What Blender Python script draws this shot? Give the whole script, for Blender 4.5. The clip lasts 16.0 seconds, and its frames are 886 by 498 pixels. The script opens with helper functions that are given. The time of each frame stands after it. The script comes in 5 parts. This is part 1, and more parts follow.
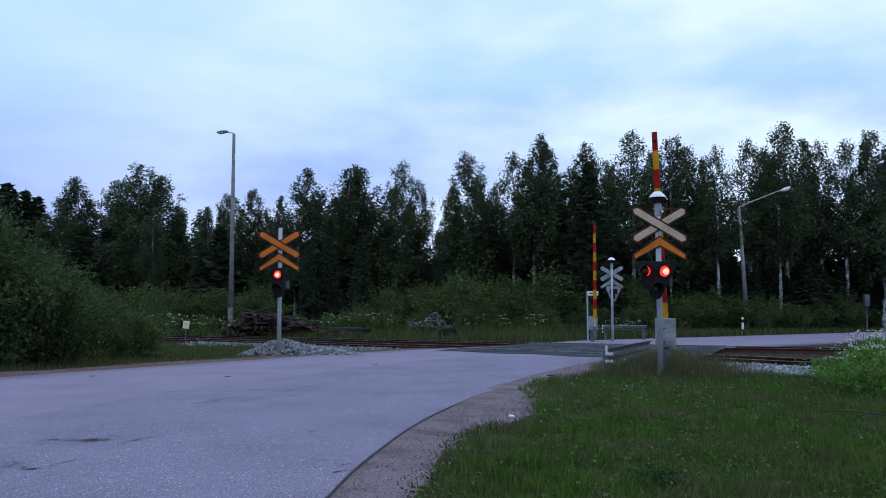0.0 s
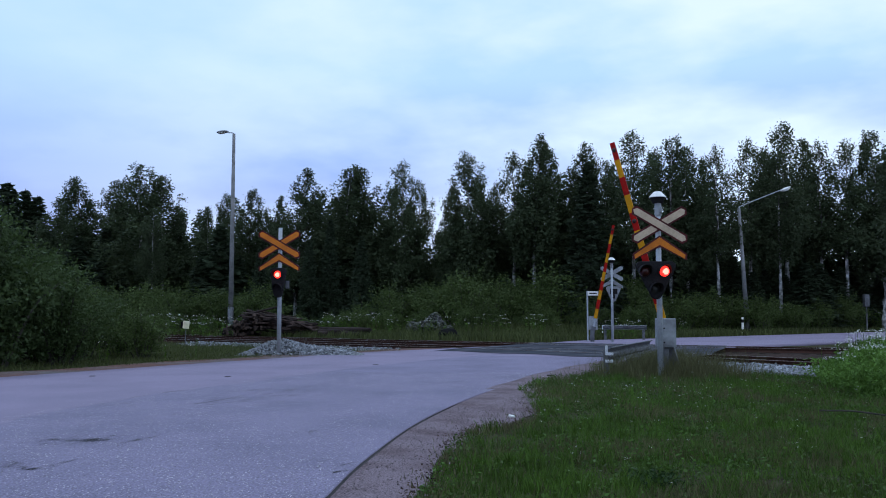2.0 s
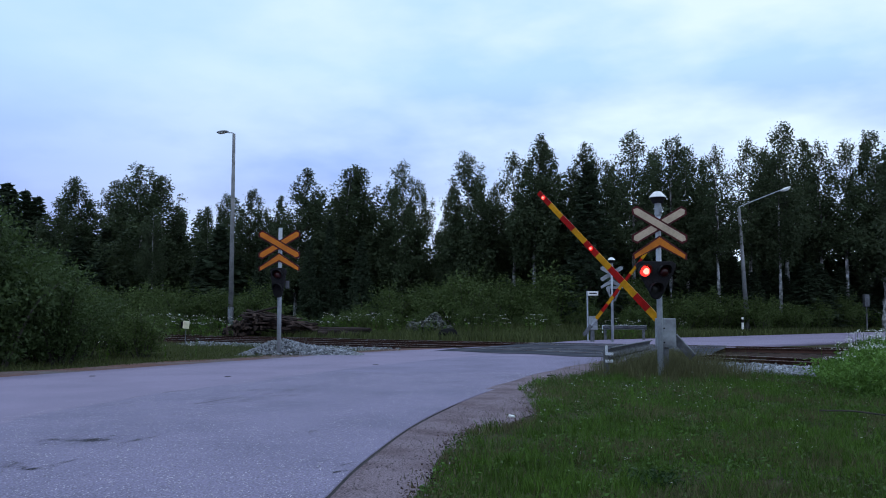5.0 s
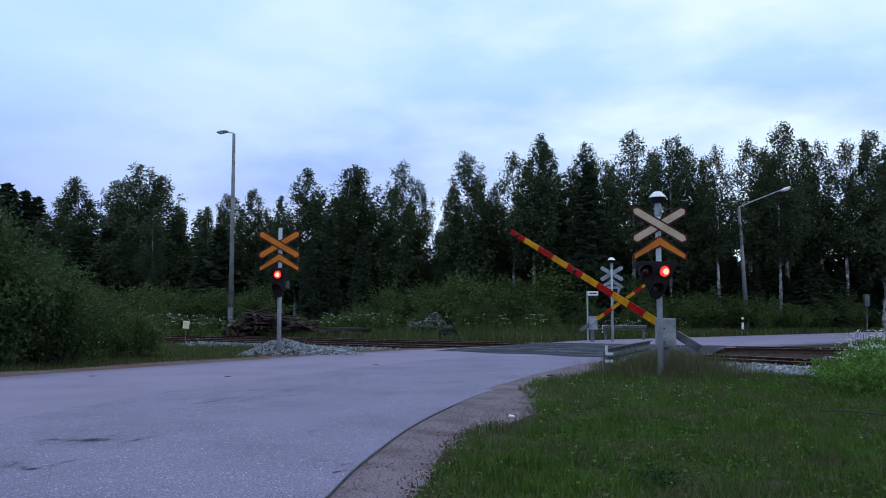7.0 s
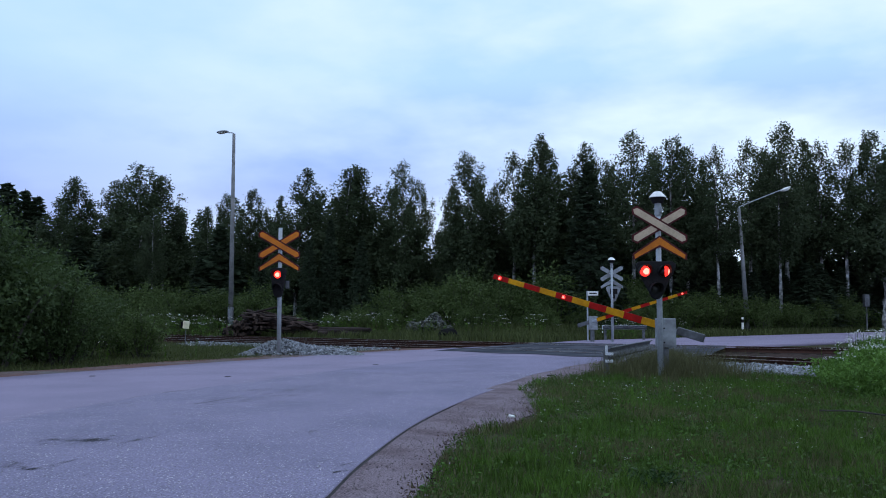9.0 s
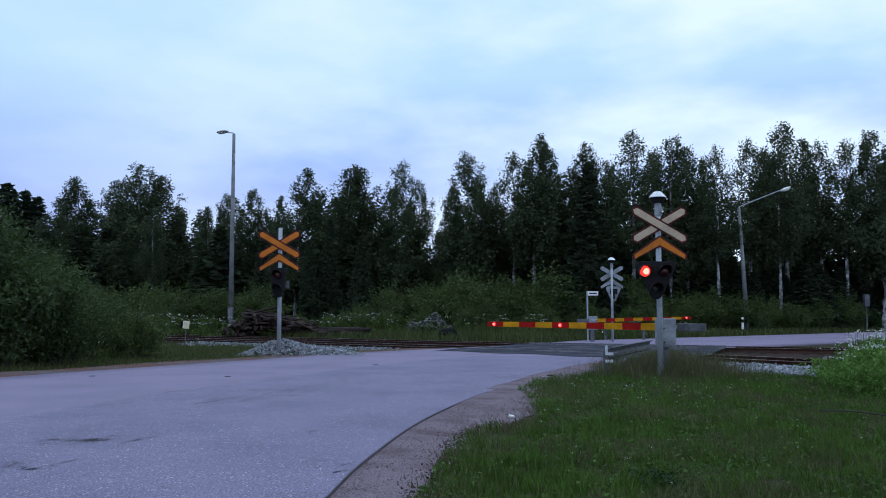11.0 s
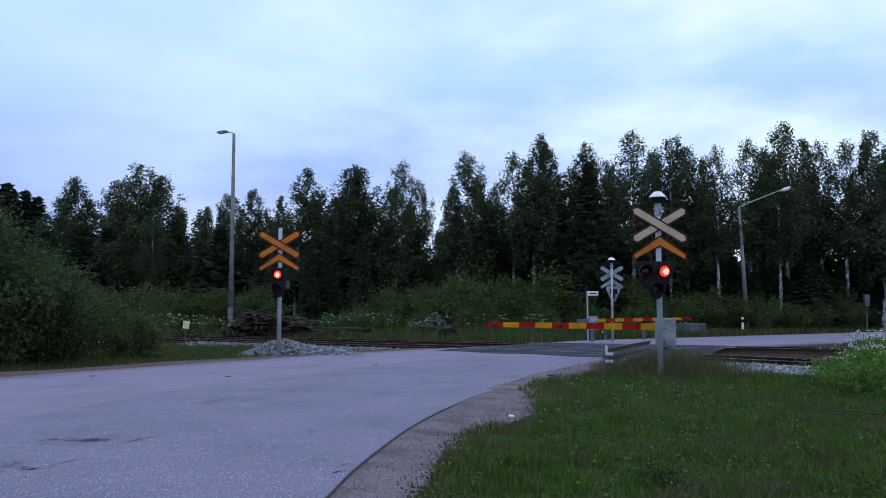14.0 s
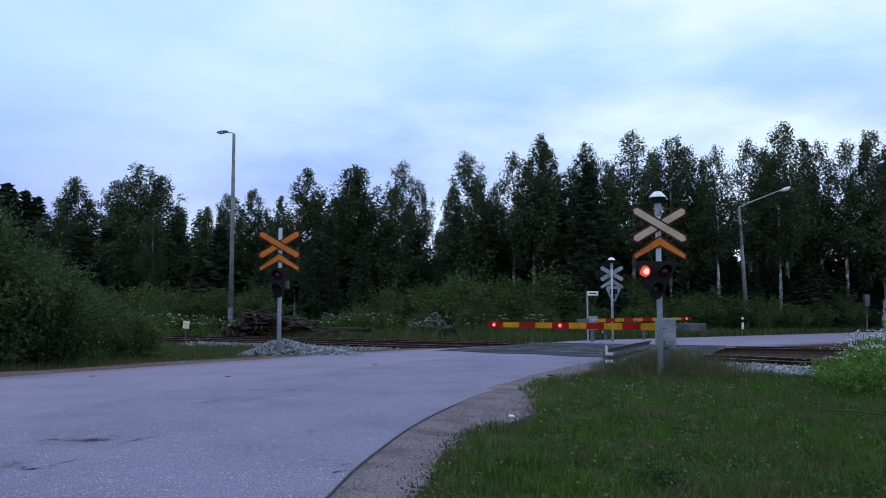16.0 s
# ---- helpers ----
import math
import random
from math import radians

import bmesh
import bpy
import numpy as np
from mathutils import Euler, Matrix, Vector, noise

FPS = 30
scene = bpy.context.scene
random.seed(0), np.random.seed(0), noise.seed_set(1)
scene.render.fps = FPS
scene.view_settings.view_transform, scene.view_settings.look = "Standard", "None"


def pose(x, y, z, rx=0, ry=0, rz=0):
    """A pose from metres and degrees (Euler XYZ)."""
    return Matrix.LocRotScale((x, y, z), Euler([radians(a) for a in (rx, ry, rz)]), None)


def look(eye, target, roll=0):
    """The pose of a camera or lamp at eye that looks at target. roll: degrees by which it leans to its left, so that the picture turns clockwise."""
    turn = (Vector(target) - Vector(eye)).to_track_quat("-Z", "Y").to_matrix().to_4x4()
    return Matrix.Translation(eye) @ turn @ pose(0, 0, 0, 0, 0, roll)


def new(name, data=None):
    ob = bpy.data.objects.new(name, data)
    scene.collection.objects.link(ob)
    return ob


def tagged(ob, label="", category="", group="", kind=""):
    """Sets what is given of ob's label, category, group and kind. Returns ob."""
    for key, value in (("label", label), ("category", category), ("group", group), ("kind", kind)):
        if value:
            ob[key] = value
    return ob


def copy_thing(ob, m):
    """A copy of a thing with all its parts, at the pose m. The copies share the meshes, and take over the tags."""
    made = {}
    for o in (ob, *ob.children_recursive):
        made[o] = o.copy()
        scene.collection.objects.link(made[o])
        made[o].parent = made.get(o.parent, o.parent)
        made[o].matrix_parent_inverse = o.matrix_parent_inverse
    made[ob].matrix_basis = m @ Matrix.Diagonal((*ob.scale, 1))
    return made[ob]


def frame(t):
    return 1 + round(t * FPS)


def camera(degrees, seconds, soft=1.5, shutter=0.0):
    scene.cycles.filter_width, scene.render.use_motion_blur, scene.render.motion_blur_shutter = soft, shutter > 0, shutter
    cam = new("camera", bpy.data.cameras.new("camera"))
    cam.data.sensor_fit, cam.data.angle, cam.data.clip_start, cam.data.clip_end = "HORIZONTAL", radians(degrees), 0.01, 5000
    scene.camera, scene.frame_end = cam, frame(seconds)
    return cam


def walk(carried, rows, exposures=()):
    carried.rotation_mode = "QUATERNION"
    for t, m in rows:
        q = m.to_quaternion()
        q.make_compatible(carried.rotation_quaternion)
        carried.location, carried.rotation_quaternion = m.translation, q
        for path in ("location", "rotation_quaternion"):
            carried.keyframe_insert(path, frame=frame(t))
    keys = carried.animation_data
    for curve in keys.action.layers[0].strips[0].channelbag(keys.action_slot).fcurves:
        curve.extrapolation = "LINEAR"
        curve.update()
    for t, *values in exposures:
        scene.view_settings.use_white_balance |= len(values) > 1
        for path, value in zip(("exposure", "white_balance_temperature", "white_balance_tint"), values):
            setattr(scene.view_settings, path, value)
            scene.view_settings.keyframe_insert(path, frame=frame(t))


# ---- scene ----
# ---- camera: on a tripod, still ----
cam = camera(55, 16.0, 1.0)
EYE = pose(0, 0, 1.25, 94.25, 0, 0)
walk(cam, [(0, EYE), (16, EYE)], [(0, 0.0), (16, 0.0)])

# ---- light: overcast evening sky and a weak, very wide sun behind the clouds ----
def build_world():
    w = bpy.data.worlds.new("evening_sky")
    scene.world = w
    w.use_nodes = True
    nt = w.node_tree
    n, l = nt.nodes, nt.links
    n.clear()
    out = n.new("ShaderNodeOutputWorld")
    bg = n.new("ShaderNodeBackground")
    bg.inputs["Strength"].default_value = 1.0
    l.new(bg.outputs[0], out.inputs[0])
    sky = n.new("ShaderNodeTexSky")
    sky.sky_type, sky.sun_disc = "NISHITA", False
    sky.sun_elevation, sky.sun_rotation = radians(12), radians(200)
    skyk = n.new("ShaderNodeMix")
    skyk.data_type, skyk.blend_type = "RGBA", "MULTIPLY"
    skyk.inputs[0].default_value = 1.0
    l.new(sky.outputs[0], skyk.inputs[6])
    skyk.inputs[7].default_value = (0.06, 0.06, 0.06, 1)
    tc = n.new("ShaderNodeTexCoord")
    sep = n.new("ShaderNodeSeparateXYZ")
    l.new(tc.outputs["Generated"], sep.inputs[0])
    # height ramp: mauve-blue low, pale higher up
    ramp = n.new("ShaderNodeValToRGB")
    e = ramp.color_ramp.elements
    e[0].position, e[0].color = 0.02, (0.52, 0.56, 1.00, 1)
    e[1].position, e[1].color = 0.40, (0.58, 0.87, 1.30, 1)
    m = e.new(0.16)
    m.color = (0.33, 0.51, 1.05, 1)
    m = e.new(0.27)
    m.color = (0.55, 0.83, 1.26, 1)
    l.new(sep.outputs[2], ramp.inputs[0])
    mp = n.new("ShaderNodeMapping")
    mp.inputs["Scale"].default_value = (1.5, 1.5, 3.8)
    mp.inputs["Rotation"].default_value = (radians(6), radians(12), 0)
    l.new(tc.outputs["Generated"], mp.inputs[0])
    nz = n.new("ShaderNodeTexNoise")
    nz.inputs["Scale"].default_value, nz.inputs["Detail"].default_value = 2.6, 5.0
    nz.inputs["Roughness"].default_value = 0.5
    l.new(mp.outputs[0], nz.inputs[0])
    cl = n.new("ShaderNodeValToRGB")
    c = cl.color_ramp.elements
    c[0].position, c[0].color = 0.34, (0, 0, 0, 1)
    c[1].position, c[1].color = 0.62, (1, 1, 1, 1)
    l.new(nz.outputs[0], cl.inputs[0])
    mix = n.new("ShaderNodeMix")
    mix.data_type = "RGBA"
    # fewer bright clouds towards the west
    west = n.new("ShaderNodeMapRange")
    west.inputs[1].default_value, west.inputs[2].default_value = -0.48, 0.16
    west.inputs[3].default_value, west.inputs[4].default_value = 0.24, 1.10
    l.new(sep.outputs[0], west.inputs[0])
    amount = n.new("ShaderNodeMath")
    amount.operation, amount.use_clamp = "MULTIPLY", True
    l.new(cl.outputs[0], amount.inputs[0])
    l.new(west.outputs[0], amount.inputs[1])
    l.new(amount.outputs[0], mix.inputs[0])
    l.new(ramp.outputs[0], mix.inputs[6])
    mix.inputs[7].default_value = (0.87, 1.07, 1.36, 1)
    both = n.new("ShaderNodeMix")
    both.data_type = "RGBA"
    both.inputs[0].default_value = 0.12
    l.new(mix.outputs[2], both.inputs[6])
    l.new(skyk.outputs[2], both.inputs[7])
    l.new(both.outputs[2], bg.inputs[0])
    sun = bpy.data.lights.new("sun", "SUN")
    sun.energy, sun.angle, sun.color = 0.5, radians(40), (0.85, 0.9, 1.0)
    so = new("sun", sun)
    so.matrix_world = look((0, 0, 60), (14, 22, 0))


build_world()


# ---- materials ----
def mat(name, colour, rough=0.8, vary=0.25, grain=20.0, blotch=1.5, bump=0.3, metal=0.0, tint=None, rand=0.0, island=0.0, dist=0.01, spec=0.25, sharp=0.2):
    """A surface with fine grain, larger blotches towards tint, relief, and a change from object to object or piece to piece."""
    m = bpy.data.materials.new(name)
    m.use_nodes = True
    n, l = m.node_tree.nodes, m.node_tree.links
    b = n["Principled BSDF"]
    b.inputs["Roughness"].default_value, b.inputs["Metallic"].default_value = rough, metal
    b.inputs["Specular IOR Level"].default_value = spec
    tc = n.new("ShaderNodeTexCoord")
    fine, wide = n.new("ShaderNodeTexNoise"), n.new("ShaderNodeTexNoise")
    for nz, s, d in ((fine, grain, 4), (wide, blotch, 3)):
        nz.inputs["Scale"].default_value, nz.inputs["Detail"].default_value = s, d
        l.new(tc.outputs["Object"], nz.inputs[0])
    tint = tint or tuple(c * 0.55 for c in colour)
    r = n.new("ShaderNodeMapRange")
    r.inputs[1].default_value, r.inputs[2].default_value = 0.42, 0.68
    l.new(wide.outputs[0], r.inputs[0])
    a = n.new("ShaderNodeMix")
    a.data_type = "RGBA"
    l.new(r.outputs[0], a.inputs[0])
    a.inputs[6].default_value, a.inputs[7].default_value = (*colour, 1), (*tint, 1)
    v = n.new("ShaderNodeMapRange")
    v.inputs[1].default_value, v.inputs[2].default_value = 0.5 - sharp, 0.5 + sharp
    v.inputs[3].default_value, v.inputs[4].default_value = 1 - vary, 1 + vary
    l.new(fine.outputs[0], v.inputs[0])
    src = v.outputs[0]
    for on, node, sock in ((rand, "ShaderNodeObjectInfo", "Random"), (island, "ShaderNodeNewGeometry", "Random Per Island")):
        if on:
            o, q, k = n.new(node), n.new("ShaderNodeMapRange"), n.new("ShaderNodeMath")
            q.inputs[3].default_value, q.inputs[4].default_value = 1 - on, 1 + on
            l.new(o.outputs[sock], q.inputs[0])
            k.operation = "MULTIPLY"
            l.new(src, k.inputs[0])
            l.new(q.outputs[0], k.inputs[1])
            src = k.outputs[0]
    x = n.new("ShaderNodeVectorMath")
    x.operation = "SCALE"
    l.new(a.outputs[2], x.inputs[0])
    l.new(src, x.inputs["Scale"])
    l.new(x.outputs[0], b.inputs["Base Color"])
    if bump:
        bp = n.new("ShaderNodeBump")
        bp.inputs["Strength"].default_value, bp.inputs["Distance"].default_value = bump, dist
        l.new(fine.outputs[0], bp.inputs["Height"])
        l.new(bp.outputs[0], b.inputs["Normal"])
    return m


def leaf_mat(name, colour, through_colour, island=0.35, rand=0.15, tint=None, blotch=0.35):
    """Thin leaves: dull face with some light passing through."""
    m = mat(name, colour, 0.6, 0.15, 3.0, blotch, 0, island=island, rand=rand, tint=tint or tuple(c * 0.75 for c in colour), spec=0.1)
    n, l = m.node_tree.nodes, m.node_tree.links
    t = n.new("ShaderNodeBsdfTranslucent")
    t.inputs[0].default_value = (*through_colour, 1)
    mx = n.new("ShaderNodeMixShader")
    mx.inputs[0].default_value = 0.25
    l.new(n["Principled BSDF"].outputs[0], mx.inputs[1])
    l.new(t.outputs[0], mx.inputs[2])
    l.new(mx.outputs[0], n["Material Output"].inputs[0])
    return m


def glow(name, colour, strength):
    m = bpy.data.materials.new(name)
    m.use_nodes = True
    b = m.node_tree.nodes["Principled BSDF"]
    b.inputs["Base Color"].default_value = (*[c * 0.5 for c in colour], 1)
    b.inputs["Emission Color"].default_value, b.inputs["Emission Strength"].default_value = (*colour, 1), strength
    return m


ASPHALT = mat("grey_asphalt", (0.240, 0.200, 0.280), 0.9, 0.14, 60, 0.5, 0.10, tint=(0.200, 0.170, 0.238), dist=0.01, sharp=0.07, spec=0.2)
LANE = mat("coarse_grey_asphalt", (0.208, 0.182, 0.262), 0.9, 0.28, 55, 0.7, 0.10, tint=(0.168, 0.150, 0.218), dist=0.008, sharp=0.12, spec=0.2)
PATCH = mat("dark_asphalt", (0.032, 0.035, 0.047), 0.9, 0.35, 40, 0.9, 0.4, tint=(0.085, 0.086, 0.105), spec=0.08)
CRACK = mat("tar_crack", (0.035, 0.03, 0.032), 0.7, 0.4, 30, 3, 0.3)
SOIL = mat("grassy_soil", (0.034, 0.042, 0.016), 0.95, 0.5, 14, 0.8, 0.6, tint=(0.052, 0.041, 0.027), dist=0.04, spec=0.05)
DIRT = mat("gravel_dirt", (0.184, 0.143, 0.164), 0.95, 0.48, 75, 1.7, 0.15, sharp=0.14, spec=0.05, tint=(0.122, 0.090, 0.098), dist=0.012)
REDDIRT = mat("brown_verge_dirt", (0.135, 0.075, 0.065), 0.95, 0.45, 25, 0.8, 0.7, tint=(0.13, 0.115, 0.12), dist=0.02, spec=0.05)
BALLAST = mat("ballast_bed", (0.050, 0.032, 0.027), 0.95, 0.5, 16, 0.7, 0.8, tint=(0.03, 0.024, 0.02), dist=0.05, spec=0.05)
STONE = mat("crushed_stone", (0.25, 0.26, 0.285), 0.9, 0.3, 20, 6, 0.3, island=0.5)
CHIP = mat("exposed_aggregate", (0.46, 0.43, 0.47), 0.8, 0.2, 30, 6, 0, island=0.55)
PEBBLE = mat("dull_pebbles", (0.21, 0.175, 0.18), 0.9, 0.3, 20, 6, 0.2, island=0.6)
RUBBLE = mat("mossy_rubble", (0.085, 0.085, 0.085), 0.9, 0.3, 20, 3, 0.3, island=0.5, tint=(0.05, 0.06, 0.035))
RUSTY = mat("rusty_steel", (0.060, 0.026, 0.019), 0.75, 0.4, 25, 3, 0.4, metal=0.3)
RAILTOP = mat("worn_rail_head", (0.45, 0.45, 0.46), 0.35, 0.15, 30, 2, 0.1, metal=0.9)
SLEEPER = mat("tarred_sleeper", (0.036, 0.027, 0.023), 0.9, 0.4, 18, 2, 0.5, rand=0.3, spec=0.05)
GALV = mat("galvanised_steel", (0.38, 0.41, 0.45), 0.55, 0.12, 16, 2.5, 0.1, metal=0.1, tint=(0.30, 0.32, 0.36))
# paler copy of GALV: light on the guardrail's edges put into the colour
ENDSTEEL = mat("lit_galvanised_edge", (0.58, 0.60, 0.64), 0.5, 0.15, 16, 3, 0.1, metal=0.1, tint=(0.42, 0.44, 0.48))
# weathered steel parts; also paints the shade on the guardrail beams
DARKSTEEL = mat("weathered_and_shaded_steel", (0.13, 0.135, 0.15), 0.6, 0.2, 14, 3, 0.15, metal=0.3)
POLE = mat("dull_grey_pole", (0.20, 0.20, 0.21), 0.7, 0.15, 10, 1.5, 0.1)
GREYPAINT = mat("grey_paint", (0.28, 0.30, 0.325), 0.6, 0.15, 12, 3.2, 0.1, tint=(0.18, 0.185, 0.20))
CONCRETE = mat("weathered_concrete", (0.3, 0.3, 0.29), 0.9, 0.2, 25, 3, 0.4)
BLACK = mat("black_enamel", (0.016, 0.015, 0.017), 0.75, 0.3, 20, 4, 0.1, spec=0.1)
RED = mat("red_paint", (0.32, 0.006, 0.004), 0.6, 0.16, 16, 3, 0.05, tint=(0.23, 0.005, 0.004), spec=0.12)
YELLOW = mat("yellow_paint", (0.50, 0.235, 0.006), 0.6, 0.14, 16, 3, 0.05, tint=(0.40, 0.175, 0.006), spec=0.12)
ORANGE = mat("orange_sheeting", (0.53, 0.150, 0.007), 0.6, 0.12, 20, 3, 0.03, tint=(0.41, 0.112, 0.007), spec=0.3)
CREAM = mat("white_sheeting", (0.49, 0.38, 0.275), 0.6, 0.12, 20, 3, 0.03, tint=(0.38, 0.295, 0.21), spec=0.3)
EDGE = mat("dark_red_edge", (0.075, 0.006, 0.008), 0.6, 0.1, 20, 3, 0.03, spec=0.3)
WHITE = mat("white_enamel", (0.80, 0.80, 0.78), 0.45, 0.06, 14, 3, 0.05, tint=(0.7, 0.7, 0.68))
CREAMBOX = mat("pale_yellow_paint", (0.72, 0.66, 0.46), 0.6, 0.08, 14, 3, 0.05, tint=(0.62, 0.56, 0.38))
LIT = glow("lit_red_lens", (1.0, 0.03, 0.022), 2.0)
LITHOT = glow("lit_red_core", (1.0, 0.24, 0.18), 3.2)
LITSMALL = glow("lit_small_red_lens", (1.0, 0.02, 0.015), 0.8)
LITCORE = glow("lit_small_red_core", (1.0, 0.14, 0.11), 3.5)
UNLIT = mat("unlit_red_lens", (0.035, 0.003, 0.003), 0.35, 0.05, 20, 3, 0, spec=0.5)
BARK = mat("birch_bark", (0.34, 0.34, 0.35), 0.85, 0.7, 5, 1.8, 0.4, tint=(0.035, 0.033, 0.03), rand=0.25)
DARKBARK = mat("dark_bark", (0.06, 0.055, 0.045), 0.95, 0.4, 9, 2, 0.6)
LEAF = leaf_mat("birch_leaves", (0.053, 0.071, 0.038), (0.085, 0.11, 0.048), island=0.2)
NEEDLE = leaf_mat("spruce_needles", (0.038, 0.054, 0.032), (0.05, 0.07, 0.035), island=0.2)
WILLOW = leaf_mat("willow_leaves", (0.056, 0.084, 0.034), (0.08, 0.12, 0.03))
SHRUB = leaf_mat("shrub_leaves", (0.068, 0.097, 0.033), (0.09, 0.13, 0.035), island=0.25, rand=0.25)
BLADE = leaf_mat("grass_blades", (0.066, 0.126, 0.021), (0.08, 0.14, 0.02), island=0.5, tint=(0.046, 0.076, 0.018), blotch=1.2)
HERB = leaf_mat("low_herb_leaves", (0.055, 0.11, 0.022), (0.07, 0.13, 0.02), island=0.5, tint=(0.05, 0.065, 0.03), blotch=0.8)
DRY = leaf_mat("dry_grass_blades", (0.108, 0.112, 0.052), (0.12, 0.10, 0.05), island=0.4)
MEADOW = leaf_mat("meadow_blades", (0.078, 0.092, 0.034), (0.07, 0.09, 0.025), island=0.5)
WEED = leaf_mat("rank_weed_leaves", (0.115, 0.215, 0.045), (0.11, 0.2, 0.03), island=0.4)
LITTER = mat("dead_leaves", (0.070, 0.046, 0.034), 0.9, 0.3, 20, 4, 0, island=0.6, spec=0.05)
DARKHERB = leaf_mat("dark_herb_leaves", (0.028, 0.055, 0.018), (0.03, 0.06, 0.015), island=0.3)
PETAL = mat("white_umbels", (0.72, 0.72, 0.68), 0.8, 0.1, 30, 3, 0, island=0.2)
SLAB = mat("weathered_slab_wood", (0.075, 0.050, 0.044), 0.9, 0.4, 14, 2.0, 0.4, tint=(0.035, 0.024, 0.022), rand=0.5)
LOG = mat("grey_brown_bark", (0.032, 0.022, 0.020), 0.95, 0.45, 10, 2.5, 0.6, rand=0.4)
CUT = mat("cut_wood", (0.085, 0.058, 0.048), 0.9, 0.25, 25, 4, 0.3, rand=0.3)


# ---- mesh helpers ----
def part(name, bm, material, parent=None, label="", smooth=False):
    """Link a bmesh as one mesh object, under a thing or a part where one is given."""
    me = bpy.data.meshes.new(name)
    bm.to_mesh(me)
    bm.free()
    for m in (material if isinstance(material, (list, tuple)) else (material,)):
        me.materials.append(m)
    if smooth:
        for p in me.polygons:
            p.use_smooth = True
    ob = new(name, me)
    ob.parent = parent
    if label:
        ob["label"] = label
    return ob


def arrays(name, verts, faces, material, parent=None, smooth=False, index=None):
    """A mesh object from numpy arrays of corners and of triangles or quads."""
    verts, faces = np.asarray(verts, dtype=np.float32), np.asarray(faces, dtype=np.int32)
    me = bpy.data.meshes.new(name)
    me.vertices.add(len(verts))
    me.vertices.foreach_set("co", verts.ravel())
    me.loops.add(faces.size)
    me.loops.foreach_set("vertex_index", faces.ravel())
    me.polygons.add(len(faces))
    me.polygons.foreach_set("loop_start", np.arange(len(faces), dtype=np.int32) * faces.shape[1])
    me.polygons.foreach_set("loop_total", np.full(len(faces), faces.shape[1], dtype=np.int32))
    for m in (material if isinstance(material, (list, tuple)) else (material,)):
        me.materials.append(m)
    if index is not None:
        me.polygons.foreach_set("material_index", np.asarray(index, dtype=np.int32))
    if smooth:
        me.polygons.foreach_set("use_smooth", np.ones(len(faces), dtype=bool))
    me.update(calc_edges=True)
    ob = new(name, me)
    ob.parent = parent
    return ob


def empty(name, m, label, category, group=""):
    ob = new(name)
    ob.empty_display_size = 0.2
    ob.matrix_world = m
    return tagged(ob, label, category, group)


def box(bm, sx, sy, sz, m=None, bevel=0.0):
    got = bmesh.ops.create_cube(bm, size=1, matrix=(m or Matrix()) @ Matrix.Diagonal((sx, sy, sz, 1)))
    if bevel:
        edges = list({e for v in got["verts"] for e in v.link_edges})
        bmesh.ops.bevel(bm, geom=edges, offset=bevel, segments=2, affect="EDGES", profile=0.6)
    return bm


def rod(bm, a, b, r1, r2=None, seg=10, caps=True):
    a, b = Vector(a), Vector(b)
    d = b - a
    m = Matrix.Translation((a + b) / 2) @ d.to_track_quat("Z", "Y").to_matrix().to_4x4()
    bmesh.ops.create_cone(bm, cap_ends=caps, segments=seg, radius1=r1, radius2=r1 if r2 is None else r2, depth=d.length, matrix=m)
    return bm


def prism(bm, outline, y0, y1):
    """An outline in x and z, drawn out from y0 to y1."""
    a = [bm.verts.new((x, y0, z)) for x, z in outline]
    b = [bm.verts.new((x, y1, z)) for x, z in outline]
    bm.faces.new(a)
    bm.faces.new(b[::-1])
    for i in range(len(a)):
        j = (i + 1) % len(a)
        bm.faces.new((a[j], a[i], b[i], b[j]))
    bmesh.ops.recalc_face_normals(bm, faces=bm.faces)
    return bm


def spline(pts, steps):
    """Catmull-Rom through the points."""
    p = [Vector(q) for q in pts]
    p = [2 * p[0] - p[1]] + p + [2 * p[-1] - p[-2]]
    out = []
    for i in range(1, len(p) - 2):
        for k in range(steps):
            t = k / steps
            a, b, c, d = p[i - 1], p[i], p[i + 1], p[i + 2]
            out.append(0.5 * ((2 * b) + (c - a) * t + (2 * a - 5 * b + 4 * c - d) * t * t + (3 * b - a - 3 * c + d) * t ** 3))
    out.append(p[-2])
    return out


rng = np.random.default_rng(7)

# ---- the plan: road edges and rails ----
NEAR_EDGE = [(-3.5, -30), (-1.7, -4), (-1.0, 3), (-0.8, 5.85), (-0.65, 7.46), (-0.24, 10.05), (0.57, 13.14), (1.81, 16.54), (3.3, 20.1),
             (4.7, 22.7), (6.7, 25.8), (9.2, 29.6), (11.8, 32.2), (15.4, 35.1), (21.8, 41), (32, 50), (70, 80), (200, 170)]
FAR_EDGE = [(-45, -30), (-20, -4), (-15, 5), (-11.9, 10.8), (-10.1, 14.0), (-8.55, 16.55), (-6.45, 20.25), (-4.95, 22.7), (-2.55, 26.6),
            (0.2, 29.8), (2.3, 32.3), (4.2, 35.0), (6.5, 38.3), (11.6, 42.1), (19.8, 48.5), (28.8, 55.6), (66, 86), (195, 180)]
NEAR_CURVE, FAR_CURVE = spline(NEAR_EDGE, 8), spline(FAR_EDGE, 8)


def rail_near(x):
    """The rail nearest to the viewer."""
    return 30.2 - 0.785 * x - np.where(np.asarray(x) > 0, 0.023, 0.0045) * x * x


def rail_far(x):
    """The farthest rail, of the second track."""
    return 36.95 - 0.62 * x + 0.0075 * x * x if x < 20 else 27.55 - 0.32 * (x - 20)


